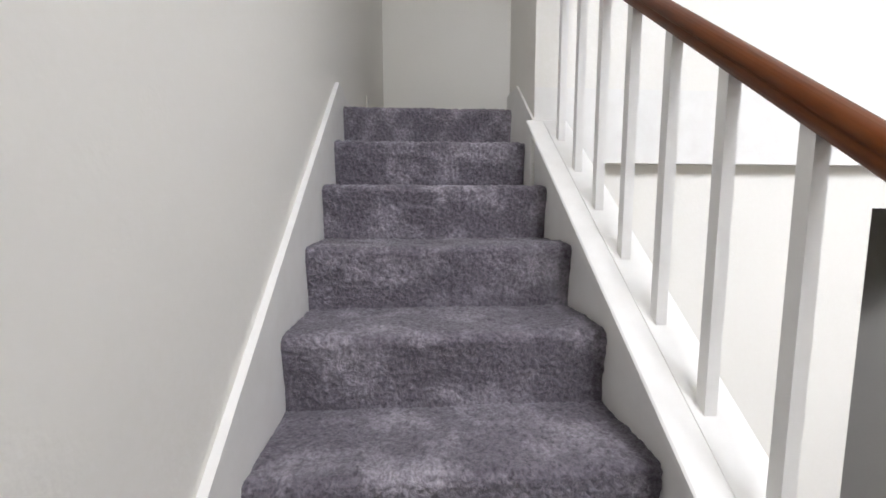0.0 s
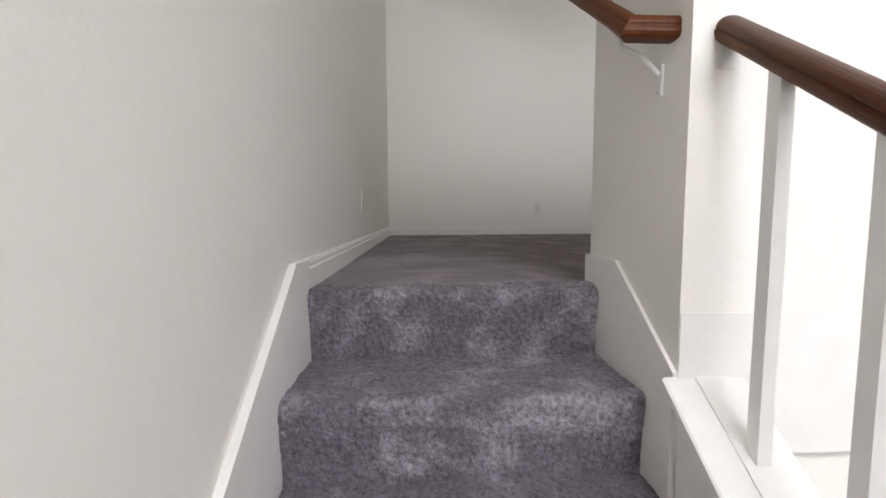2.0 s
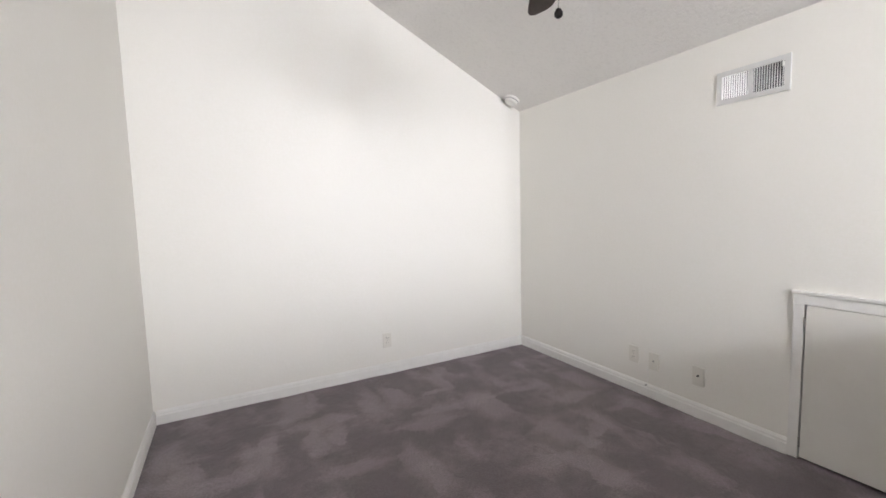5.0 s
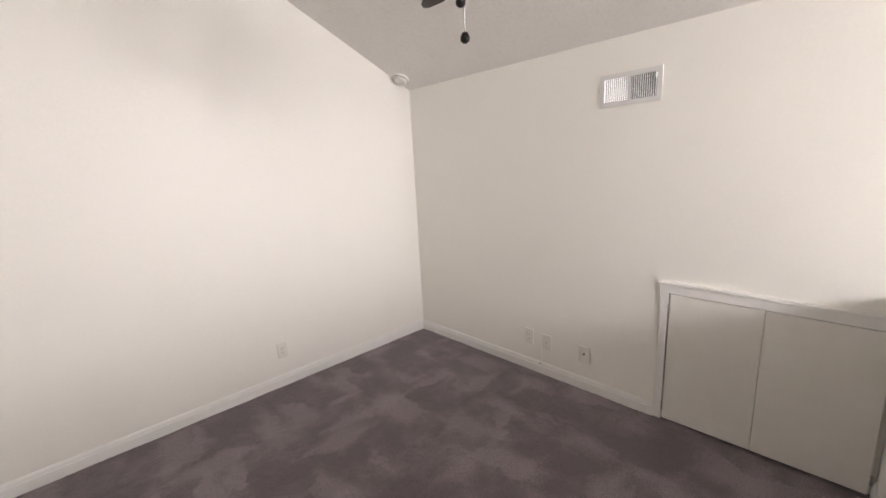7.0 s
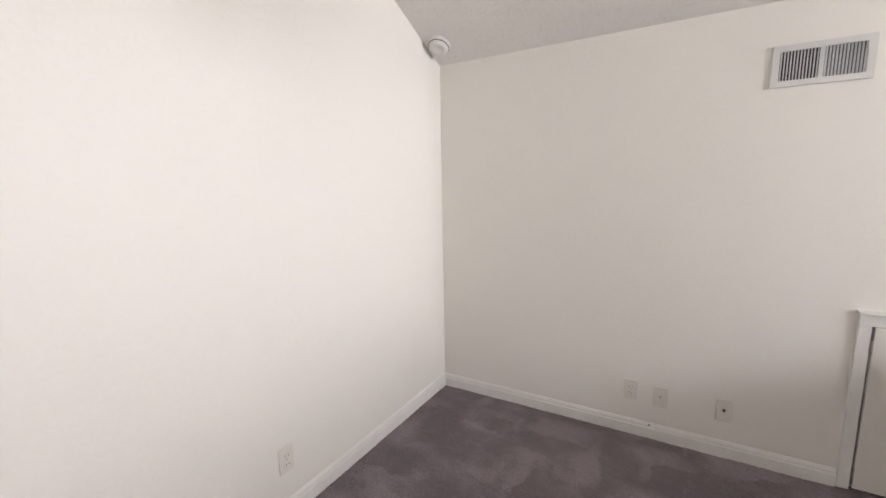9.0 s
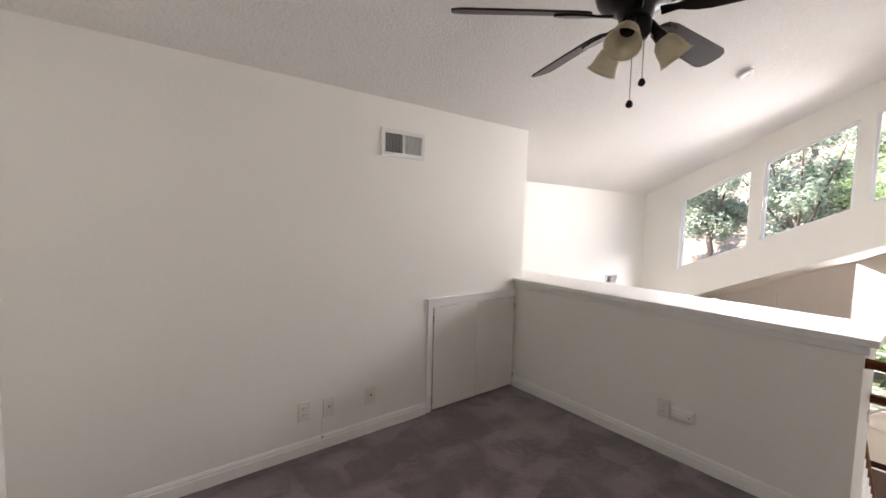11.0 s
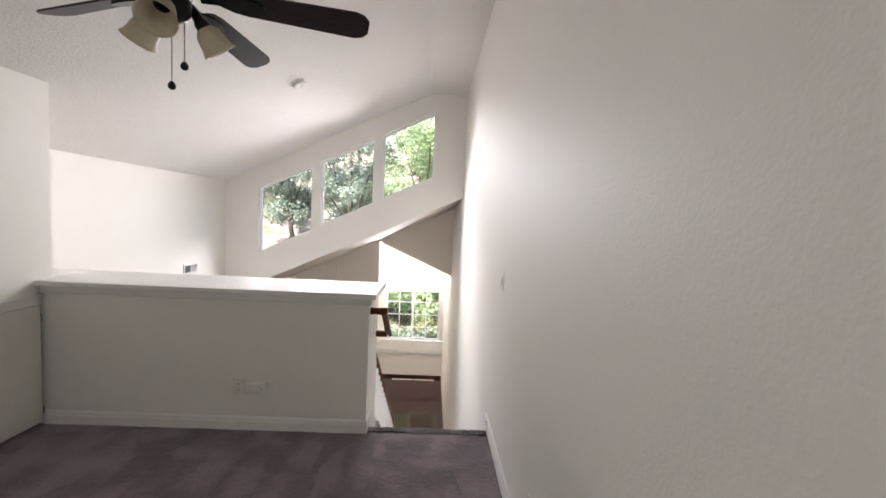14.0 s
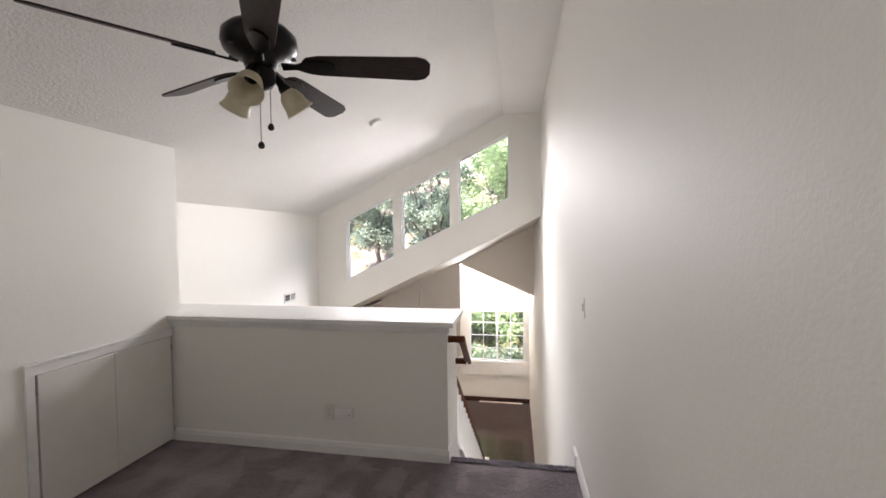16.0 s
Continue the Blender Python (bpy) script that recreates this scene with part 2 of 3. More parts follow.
# ---- large structure ----
# stair side wall, from the far end to the loft's end wall
structure("wall_west", box(box(bmnew(), -0.15, YE - 0.2, ZG - 0.1, 0, YW - 0.14, 1.9), -0.15, YW - 0.14, ZG - 0.1, 0, YF + 0.15, 3.6), WALL, "cream painted wall with orange-peel texture beside the stairs", "wall")
structure("wall_north", prism(bmnew(), [(0, ZG), (XL, ZG), (XL, roof_z(XL) + 0.03), (RIDGE_X, RIDGE_Z + 0.03), (0, RIDGE_Z + 0.03)], "y", YF, YF + 0.15), WALL, "cream painted end wall of the loft under a sloped ceiling", "wall")
bm = prism(bmnew(), [(XR, -0.3), (XL, -0.3), (XL, roof_z(XL)), (XR, roof_z(XR))], "y", 0.985, YF - 0.001)
prism(bm, [(XR, 0.79), (XL, 0.79), (XL, roof_z(XL)), (XR, roof_z(XR))], "y", 0.0, 0.985)
prism(bm, [(XR + 0.05, 0.0), (XL, 0.0), (XL, 0.79), (XR + 0.05, 0.79)], "y", HY1 + 0.002, 0.985)
structure("wall_east", bm, WALL, "cream painted loft side wall with an access cupboard", "wall")
structure("wall_east_lower", box(box(bmnew(), XL, YE - 0.2, ZG - 0.1, XL + 0.15, YW - 0.14, -0.05), XL, YW - 0.14, ZG - 0.1, XL + 0.15, YF + 0.15, 2.4), WALL, "white painted side wall of the living room", "wall")

# ceiling: a flat strip by the stair wall, then the slope
bm = prism(bmnew(), [(-0.15, RIDGE_Z), (RIDGE_X, RIDGE_Z), (XL + 0.15, roof_z(XL + 0.15)), (XL + 0.15, roof_z(XL + 0.15) + 0.2), (RIDGE_X, RIDGE_Z + 0.2), (-0.15, RIDGE_Z + 0.2)], "y", YW - 0.15, YF + 0.15)
structure("ceiling", bm, CEIL, "white sprayed-texture ceiling sloping down from a flat strip", "ceiling")

# loft floor with its carpet
bm = box(bmnew(), 0, 0.075, -0.28, HX, HY1, -0.03)
box(bm, 0, HY1, -0.28, XL, YF, -0.03)
structure("floor_slab", bm, WALL, "painted slab under the loft carpet", "floor")


def carpet_sheet(x0, x1, y0, y1, step, top):
    bm = bmnew()
    nx, ny = max(2, round((x1 - x0) / step)), max(2, round((y1 - y0) / step))
    rows = []
    for j in range(ny + 1):
        row = []
        for i in range(nx + 1):
            x, y = x0 + (x1 - x0) * i / nx, y0 + (y1 - y0) * j / ny
            z = top + 0.0025 * noise.noise((x * 45, y * 45, 0)) + 0.003 * noise.noise((x * 6, y * 6, 3))
            row.append(bm.verts.new((x, y, z)))
        rows.append(row)
    for a, b in zip(rows, rows[1:]):
        for i in range(nx):
            bm.faces.new((a[i], a[i + 1], b[i + 1], b[i]))
    return bm


structure("loft_carpet", carpet_sheet(0, XR + 0.05, HY1 - 0.02, YF, 0.02, -0.006), CARPET, "dark grey cut-pile carpet with vacuum marks", "carpet")


# ---- stairs ----
stairs = tagged(new("staircase"), "grey carpeted straight staircase with white stringers", "staircase", kind="structure")


def step_mesh(i, fine):
    """One carpeted step: tread, rounded nose and the riser under it."""
    y, z = -i * RUN, -i * RISE
    prof = []
    depth = RUN + 0.02 if i else 0.075
    r = 0.026
    n = 26 if fine else 4
    for k in range(n):
        prof.append((y + depth - (depth - r) * k / n, z, (0, 0, 1)))
    for k in range(6):
        a = math.pi / 2 * k / 5
        prof.append((y + r * (1 - math.sin(a)), z - r + r * math.cos(a), (0, -math.sin(a), math.cos(a))))
    for k in range(1, n):
        u = k / (n - 1)
        prof.append((y + 0.016 * min(1.0, u * 1.6), z - r - (RISE - r + 0.012) * u, (0, -1, 0)))
    bm = bmnew()
    nx = 130 if fine else 8
    x0, x1 = 0.0165, (HX - 0.007 if i < 2 else HX + 0.008)
    rows = []
    for yy, zz, nn in prof:
        row = []
        for q in range(nx + 1):
            x = x0 + (x1 - x0) * q / nx
            edge = min(q, nx - q) / nx * (x1 - x0)
            d = 0.0042 * noise.noise((x * 34, yy * 34, zz * 34)) + 0.0065 * noise.noise((x * 95, yy * 95, zz * 95)) + 0.005 * noise.noise((x * 8, yy * 8, zz * 8)) - (0.006 if edge < 0.006 else 0)
            v = Vector((x, yy, zz)) + Vector(nn) * d
            row.append(bm.verts.new(v))
        rows.append(row)
    for a, b in zip(rows, rows[1:]):
        for q in range(nx):
            bm.faces.new((a[q], a[q + 1], b[q + 1], b[q]))
    bmesh.ops.recalc_face_normals(bm, faces=bm.faces)
    return bm


for i in range(STEPS):
    part("step", step_mesh(i, i < 9), STAIR_CARPET, stairs, smooth=True)
# solid body under the carpet
outline = [(0.07, -0.05)]
for i in range(STEPS):
    outline += [(-i * RUN + 0.05, -i * RISE - 0.05), (-i * RUN + 0.05, -(i + 1) * RISE - 0.05)]
outline = [(y, max(z, ZG)) for y, z in outline]
outline += [(-(STEPS - 1) * RUN + 0.3, ZG), (0.07, -0.32)]
part("stair_body", prism(bmnew(), outline, "x", 0.0, HX - 0.02), WALL, stairs)


def line_z(y, z0, y0):
    return z0 + SLOPE * (y - y0)


YB = -(STEPS - 1) * RUN - 0.1
# left skirt, rising to the loft baseboard
part("skirt_board", prism(bmnew(), [(-0.082, 0.082), (0.035, 0.079), (0.035, -0.3), (YB, ZG), (YB, line_z(YB, 0.082, -0.082))], "x", 0.0, 0.018), TRIM, stairs)
# right skirt on the half wall
part("skirt_board", prism(bmnew(), [(HY1 + 0.015, 0.082), (HY1 + 0.015, -0.05), (0.0, -0.3), (HY0, -0.5), (HY0, line_z(HY0, 0.082, -0.083)), (-0.083, 0.082)], "x", HX - 0.009, HX), TRIM, stairs)
# closed stringer with a broad top that carries the balusters
CZ, CY = -0.620, -0.98


def along_stairs(section):
    """Carries a cross-section (x, height over the stringer line) down the flight."""
    bm = bmnew()
    near = [bm.verts.new((x, YB, max(ZG, line_z(YB, CZ, CY) + d))) for x, d in section]
    far = [bm.verts.new((x, HY0, line_z(HY0, CZ, CY) + d)) for x, d in section]
    for k in range(len(section)):
        q = (k + 1) % len(section)
        bm.faces.new((near[k], near[q], far[q], far[k]))
    bm.faces.new(near), bm.faces.new(far)
    bmesh.ops.recalc_face_normals(bm, faces=bm.faces)
    return bm


part("stringer", along_stairs([(HX + 0.006, -0.024), (HX + 0.125, -0.024), (HX + 0.125, -0.42), (HX + 0.006, -0.42)]), TRIM, stairs)
part("stringer_cap", along_stairs([(HX - 0.031, -0.019), (HX - 0.031, -0.004), (HX - 0.027, 0.0), (HX + 0.135, 0.0), (HX + 0.138, -0.004), (HX + 0.138, -0.023), (HX - 0.028, -0.023)]), TRIM, stairs, "broad white board that carries the balusters")
part("shoe_rail", prism(bmnew(), [(HY0, line_z(HY0, CZ + 0.003, CY)), (HY0, line_z(HY0, CZ - 0.01, CY)), (YB, line_z(YB, CZ - 0.01, CY)), (YB, line_z(YB, CZ + 0.003, CY))], "x", HX + 0.036, HX + 0.10), TRIM, stairs)
part("stringer_trim", prism(bmnew(), [(HY0, line_z(HY0, CZ - 0.10, CY)), (HY0, line_z(HY0, CZ - 0.125, CY)), (YB, line_z(YB, CZ - 0.125, CY)), (YB, line_z(YB, CZ - 0.10, CY))], "x", HX + 0.135, HX + 0.147), TRIM, stairs)
# wall that closes the side of the stairs below the stringer
structure("stair_side_wall", prism(bmnew(), [(HY0 - 0.001, line_z(HY0, CZ - 0.3, CY)), (HY0 - 0.001, ZG), (YB, ZG), (YB + 0.3, ZG + 0.1)], "x", HX + 0.02, HX + 0.12), WALL, "white wall under the stair stringer", "wall")

# ---- half wall with its ledge ----
bm = box(bmnew(), HX, HY0, -0.29, XL, HY1, CAP - 0.012)
half = structure("half_wall", bm, WALL, "deep cream half wall between loft and living room", "half wall")
part("fascia_board", box(bmnew(), HX + 0.001, HY0 - 0.003, -0.292, XL, HY0, 0.006), TRIM, half, "white fascia at floor level")
cap = structure("half_wall_cap", box(bmnew(), HX - 0.048, HY0 - 0.04, CAP, XR - 0.002, HY1 + 0.042, CAP + 0.034, 0.004), TRIM, "white painted ledge board on the half wall", "ledge")
part("cap_moulding", box(bmnew(), HX - 0.018, HY0 - 0.014, CAP - 0.045, XR - 0.002, HY1 + 0.014, CAP - 0.001, 0.005), TRIM, cap)
part("cap_outer", box(bmnew(), XR - 0.002, HY0 - 0.04, CAP, XL, 0.0, CAP + 0.034, 0.004), TRIM, cap)
# wall under the loft with a tall doorway into a dark room
DX = 2.45
bm = cut_wall(bmnew(), HX, XL, ZG, -0.28, HY0 + 0.06, HY0 + 0.18, [(DX, DX + 1.0, ZG, -0.48)])
structure("wall_under_loft", bm, WALL, "white wall under the loft with a dark doorway", "wall")
# room behind the doorway: its lack of light is painted on
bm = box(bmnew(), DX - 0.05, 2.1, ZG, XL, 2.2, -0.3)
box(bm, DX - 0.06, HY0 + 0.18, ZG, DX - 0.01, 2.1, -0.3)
structure("dark_room_wall", bm, DARK, "walls of the unlit room under the loft, darkness put into their colour", "wall")
structure("dark_room_ceiling", box(bmnew(), DX - 0.05, HY0 + 0.18, -0.36, XL, 2.1, -0.3), DARK, "ceiling of the unlit room under the loft, darkness put into its colour", "ceiling")

# ---- clerestory wall with three slanted windows ----
WIN = [(3.119, 2.305, 1.795, 0.787), (2.180, 1.372, 2.230, 1.250), (1.255, 0.460, 2.680, 1.690)]
WS = 0.472  # slant of heads and sills


def low_edge(x):
    return 1.785 - 0.468 * x


bm = bmnew()
xs = [0.0] + [v for w in reversed(WIN) for v in (w[1], w[0])] + [XL]
for k in range(0, len(xs), 2):
    a, b = xs[k], xs[k + 1]
    if k == 6:
        prism(bm, [(a, low_edge(a)), (3.09, low_edge(3.09)), (3.09, ZG), (b, ZG), (b, roof_z(b)), (a, roof_z(a))] if a < 3.09 else [(a, ZG), (b, ZG), (b, roof_z(b)), (a, roof_z(a))], "y", YW - 0.14, YW)
    elif k == 0:
        prism(bm, [(a, low_edge(a)), (b, low_edge(b)), (b, RIDGE_Z), (a, RIDGE_Z)], "y", YW - 0.14, YW)
    else:
        prism(bm, [(a, low_edge(a)), (b, low_edge(b)), (b, roof_z(b)), (a, roof_z(a))], "y", YW - 0.14, YW)
for xl, xr, zt, zb in WIN:
    zt2, zb2 = zt + WS * (xl - xr), zb + WS * (xl - xr)
    prism(bm, [(xr, low_edge(xr)), (xl, low_edge(xl)), (xl, zb), (xr, zb2)], "y", YW - 0.14, YW)
    tops = [(xr, zt2), (xl, zt), (xl, roof_z(xl)), (xr, roof_z(xr))]
    if xr < RIDGE_X:
        tops = [(xr, zt2), (xl, zt), (xl, roof_z(xl)), (RIDGE_X, RIDGE_Z), (xr, RIDGE_Z)]
    prism(bm, tops, "y", YW - 0.14, YW)
structure("wall_clerestory", bm, WALL, "white gable wall with three slanted clerestory windows", "wall")


def slant_window(index, xl, xr, zt, zb):
    win = tagged(new("window_%d" % index), "slanted clerestory window with a thin white frame", "window", "clerestory windows", "structure")
    d = WS * (xl - xr)
    f = 0.028
    outer = [(xr, zb + d), (xl, zb), (xl, zt), (xr, zt + d)]
    inner = [(xr + f, zb + d + f - WS * f), (xl - f, zb + f + WS * f), (xl - f, zt - f + WS * f), (xr + f, zt + d - f - WS * f)]
    bm = bmnew()
    for k in range(4):
        prism(bm, [outer[k], outer[(k + 1) % 4], inner[(k + 1) % 4], inner[k]], "y", YW - 0.10, YW - 0.05)
    part("window_frame", bm, SASH, win)
    pane = part("pane", prism(bmnew(), inner, "y", YW - 0.078, YW - 0.072), GLASS, win)
    pane.visible_shadow = False


for k, w in enumerate(WIN):
    slant_window(k + 1, *w)

# ---- the lower space beyond the clerestory ----
def far_slab(lift, thick):
    """Sloped slab that also falls towards the far end."""
    bm = prism(bmnew(), [(-0.15, low_edge(-0.15) + lift), (XL, low_edge(XL) + lift), (XL, low_edge(XL) + lift + thick), (-0.15, low_edge(-0.15) + lift + thick)], "y", YE - 0.5, YW - 0.14)
    for v in bm.verts:
        v.co.z -= 0.05 * (YW - 0.14 - v.co.y)
    return bm


structure("ceiling_far", far_slab(0.01, 0.08), FAR_WALL, "sloped ceiling over the far end, tinted with painted warm light", "ceiling")
structure("roof_far", far_slab(0.094, 0.03), DARK, "dark shingle roof below the clerestory windows", "roof")
YM = -6.0
bm = bmnew()
AX, AZ0, AZ1 = 1.577, 0.906, 0.231
prism(bm, [(0.0, AZ1 - 0.02), (AX, AZ0), (AX, low_edge(AX) - 0.10), (0.0, low_edge(0) - 0.10)], "y", YM - 0.12, YM)
for a, b, c, d in [(AX, 1.66, ZG, 2), (1.66, 2.50, 0.36, 2), (2.50, XL, ZG, 2)]:
    prism(bm, [(a, c), (b, c), (b, low_edge(b) - 0.10), (a, low_edge(a) - 0.10)], "y", YM - 0.12, YM)
box(bm, 1.66, YM - 0.16, ZG, 2.50, YM - 0.10, 0.36)
structure("wall_far_warm_lit", bm, FAR_WALL, "wall tinted with painted warm light, with a slanted opening and a tall recess", "wall")
structure("wall_far_side", box(bmnew(), 3.34, YM, ZG, XL, YW - 0.14, low_edge(3.4) - 0.12), FAR_WALL, "side wall beyond the clerestory, tinted with painted warm light", "wall")
FW = (0.12, 1.74, -2.20, -0.69)
bm = cut_wall(bmnew(), 0, XL, ZG, -0.6, YE - 0.18, YE, [(FW[0], FW[1], FW[2], FW[3])])
prism(bm, [(0, -0.6), (XL, -0.6), (XL, low_edge(XL) - 0.26), (0, low_edge(0) - 0.26)], "y", YE - 0.18, YE)
structure("wall_south", bm, WALL, "white end wall with a gridded window", "wall")

# gridded window
win = tagged(new("window_4"), "white gridded double window above a deep bright sill", "window", kind="structure")
x0, x1, z0, z1 = FW
fy0, fy1 = YE - 0.11, YE - 0.05
bm = bmnew()
box(bm, x0, fy0, z0, x0 + 0.05, fy1, z1), box(bm, x1 - 0.05, fy0, z0, x1, fy1, z1)
box(bm, x0 + 0.05, fy0, z0, x1 - 0.05, fy1, z0 + 0.05), box(bm, x0 + 0.05, fy0, z1 - 0.05, x1 - 0.05, fy1, z1)
xm = (x0 + x1) / 2
box(bm, xm - 0.035, fy0, z0 + 0.05, xm + 0.035, fy1, z1 - 0.05)
part("window_frame", bm, SASH, win)
for side in (0, 1):
    a, b = (x0 + 0.05, xm - 0.035) if side == 0 else (xm + 0.035, x1 - 0.05)
    c = (a + b) / 2
    part("muntin", box(bmnew(), c - 0.012, fy0 + 0.01, z0 + 0.05, c + 0.012, fy1 - 0.012, z1 - 0.05), SASH, win)
    for k in (1, 2, 3):
        z = z0 + (z1 - z0) * k / 4
        part("muntin", box(bmnew(), a, fy0 + 0.012, z - 0.012, b, fy1 - 0.014, z + 0.012), SASH, win)
    pane = part("pane", box(bmnew(), a, fy0 + 0.028, z0 + 0.05, b, fy0 + 0.033, z1 - 0.05), GLASS, win)
    pane.visible_shadow = False
part("window_sill", box(bmnew(), 0.02, YE, FW[2] - 0.40, 1.85, YE + 0.05, FW[2], 0.008), TRIM, win, "deep white sill panel")
structure("baseboard_far", box(bmnew(), 0, YE, ZG, AX + 0.4, YE + 0.016, ZG + 0.07), WOOD, "dark wooden baseboard at the far end", "baseboard")
floor_vent = thing("floor_vent", (0.83, YE + 0.2, ZG), "pale floor vent strip beside the far wall", "vent")
part("grille", box(bmnew(), -0.62, -0.03, 0.002, 0.62, 0.03, 0.012), PLATE, floor_vent)
part("divider", box(bmnew(), -0.02, -0.031, 0.002, 0.02, 0.031, 0.0135), WOOD, floor_vent)

# lower floor, dark boards
floor = structure("floor", box(bmnew(), -0.15, YE - 0.2, ZG - 0.1, XL + 0.15, YF + 0.15, ZG - 0.012), WOOD, "dark reddish-brown wooden floor boards", "floor")


# ---- handrails and balusters ----
def rail_profile(w, h):
    """Rounded top and belly with a groove along each side."""
    right = [(0.20, -0.5), (0.33, -0.48), (0.43, -0.40), (0.485, -0.28), (0.50, -0.16), (0.49, -0.10), (0.455, -0.05), (0.455, 0.0), (0.49, 0.05), (0.50, 0.12), (0.48, 0.24), (0.42, 0.35), (0.32, 0.43), (0.17, 0.485)]
    ring = right + [(0.0, 0.5)] + [(-x, z) for x, z in reversed(right)]
    return [(x * w, z * h) for x, z in ring]


BX = HX + 0.068
UZ, UY = -0.165, -1.2     # underside of the rail
railing = thing("stair_railing", (BX, HY0, 0.0), "white balustrade with a stained brown wooden handrail", "railing")


def rail_mid(y):
    """Middle of the handrail, a little steeper than the stringer."""
    return line_z(y, UZ, UY) + 0.045 - 0.014 * (HY0 - y)


ends = [(BX, HY0 - 0.002, rail_mid(HY0)), (BX, YB + 0.05, rail_mid(YB + 0.05))]
part("handrail", local(railing, sweep(bmnew(), ends, rail_profile(0.052, 0.043))), RAIL, railing, "reddish-brown stained wooden handrail", smooth=True)
for k in range(22):
    y = -0.462 - 0.1655 * k
    z0, z1 = line_z(y, CZ + 0.002, CY), rail_mid(y) - 0.014
    bm = prism(bmnew(), [(y - 0.0125, z0 - 0.0125 * SLOPE), (y + 0.0125, z0 + 0.0125 * SLOPE), (y + 0.0125, z1 + 0.0125 * SLOPE), (y - 0.0125, z1 - 0.0125 * SLOPE)], "x", BX - 0.0125, BX + 0.0125)
    part("baluster", local(railing, bm), TRIM, railing)
part("newel_post", local(railing, box(bmnew(), BX - 0.05, YB - 0.05, ZG, BX + 0.05, YB + 0.05, line_z(YB, UZ, UY) + 0.12, 0.006)), TRIM, railing)
part("rosette", local(railing, box(bmnew(), BX - 0.014, HY0 - 0.005, line_z(HY0, UZ, UY) - 0.03, BX + 0.014, HY0 - 0.0005, line_z(HY0, UZ, UY) + 0.005, 0.002)), TRIM, railing)

RX = HX - 0.092
grab = thing("wall_handrail", (HX, -0.1, 0.6), "short reddish-brown wooden handrail returned into the half wall", "handrail")
lo, hi = (-0.285, 0.567), (0.036, 0.812)
track = [(HX - 0.001, lo[0], lo[1]), (RX, lo[0], lo[1]), (RX, hi[0], hi[1]), (HX - 0.001, hi[0], hi[1])]
bm = sweep(bmnew(), track, rail_profile(0.045, 0.046))
part("rail", local(grab, bm), RAIL, grab)


def bracket(y, z):
    c = [(HX - 0.006, y, z - 0.10), (HX - 0.022, y, z - 0.085), (HX - 0.05, y, z - 0.06), (RX, y, z - 0.045), (RX, y, z - 0.02)]
    prof = [(0.006 * math.cos(a * math.pi / 4), 0.006 * math.sin(a * math.pi / 4)) for a in range(8)]
    arm = part("bracket", local(grab, sweep(bmnew(), c, prof, up=(0, 1, 0))), TRIM, grab, "white painted steel bracket")
    bm = box(bmnew(), HX - 0.006, y - 0.010, z - 0.145, HX - 0.0005, y + 0.010, z - 0.08, 0.002)
    part("mounting_plate", local(grab, bm), TRIM, arm).matrix_parent_inverse = Matrix()
    part("screw", local(grab, lathe(bmnew(), [(0, 0.003), (0.004, 0.002), (0.005, 0)], pose(HX - 0.006, y, z - 0.135, 0, -90, 0), 10)), METAL, arm)


bracket(-0.245, 0.592)

# ---- baseboards of the loft ----
def base_profile(bm, x0, y0, x1, y1, nx, ny):
    """Moulded baseboard along a wall; (nx, ny) points into the room."""
    pts = [(0.0, -0.008), (0.014, -0.008), (0.014, 0.052), (0.0105, 0.058), (0.0105, 0.068), (0.006, 0.078), (0.003, 0.082), (0.0, 0.082)]
    a = [bm.verts.new((x0 + nx * d, y0 + ny * d, z)) for d, z in pts]
    b = [bm.verts.new((x1 + nx * d, y1 + ny * d, z)) for d, z in pts]
    for i in range(len(pts) - 1):
        bm.faces.new((a[i], a[i + 1], b[i + 1], b[i]))
    bm.faces.new(a), bm.faces.new(list(reversed(b)))
    bmesh.ops.recalc_face_normals(bm, faces=bm.faces)
    return bm


structure("baseboard", base_profile(bmnew(), 0, -0.08, 0, YF, 1, 0), TRIM, "white moulded baseboard along the stair wall", "baseboard")
structure("baseboard", base_profile(bmnew(), 0.014, YF, XR - 0.014, YF, 0, -1), TRIM, "white moulded baseboard along the end wall", "baseboard")
structure("baseboard", base_profile(bmnew(), XR, 1.019, XR, YF, -1, 0), TRIM, "white moulded baseboard along the side wall", "baseboard")
structure("baseboard", base_profile(bmnew(), HX - 0.002, HY1, XR + 0.01, HY1, 0, 1), TRIM, "white moulded baseboard along the half wall", "baseboard")

# ---- access cupboard in the loft side wall ----
cup = thing("access_cupboard", (XR, 0.56, 0.0), "low cream double-door access cupboard set into the wall", "cupboard")
hz = 0.785
bm = box(bmnew(), XR - 0.016, 0.973, 0, XR + 0.05, 1.018, hz, 0.003)
part("casing", local(cup, bm), TRIM, cup)
part("casing", local(cup, box(bmnew(), XR - 0.016, HY1 + 0.002, hz, XR + 0.05, 1.018, hz + 0.05, 0.002)), TRIM, cup)
part("casing_moulding", local(cup, box(bmnew(), XR - 0.026, HY1 + 0.002, hz + 0.05, XR + 0.03, 1.026, hz + 0.066, 0.003)), TRIM, cup)
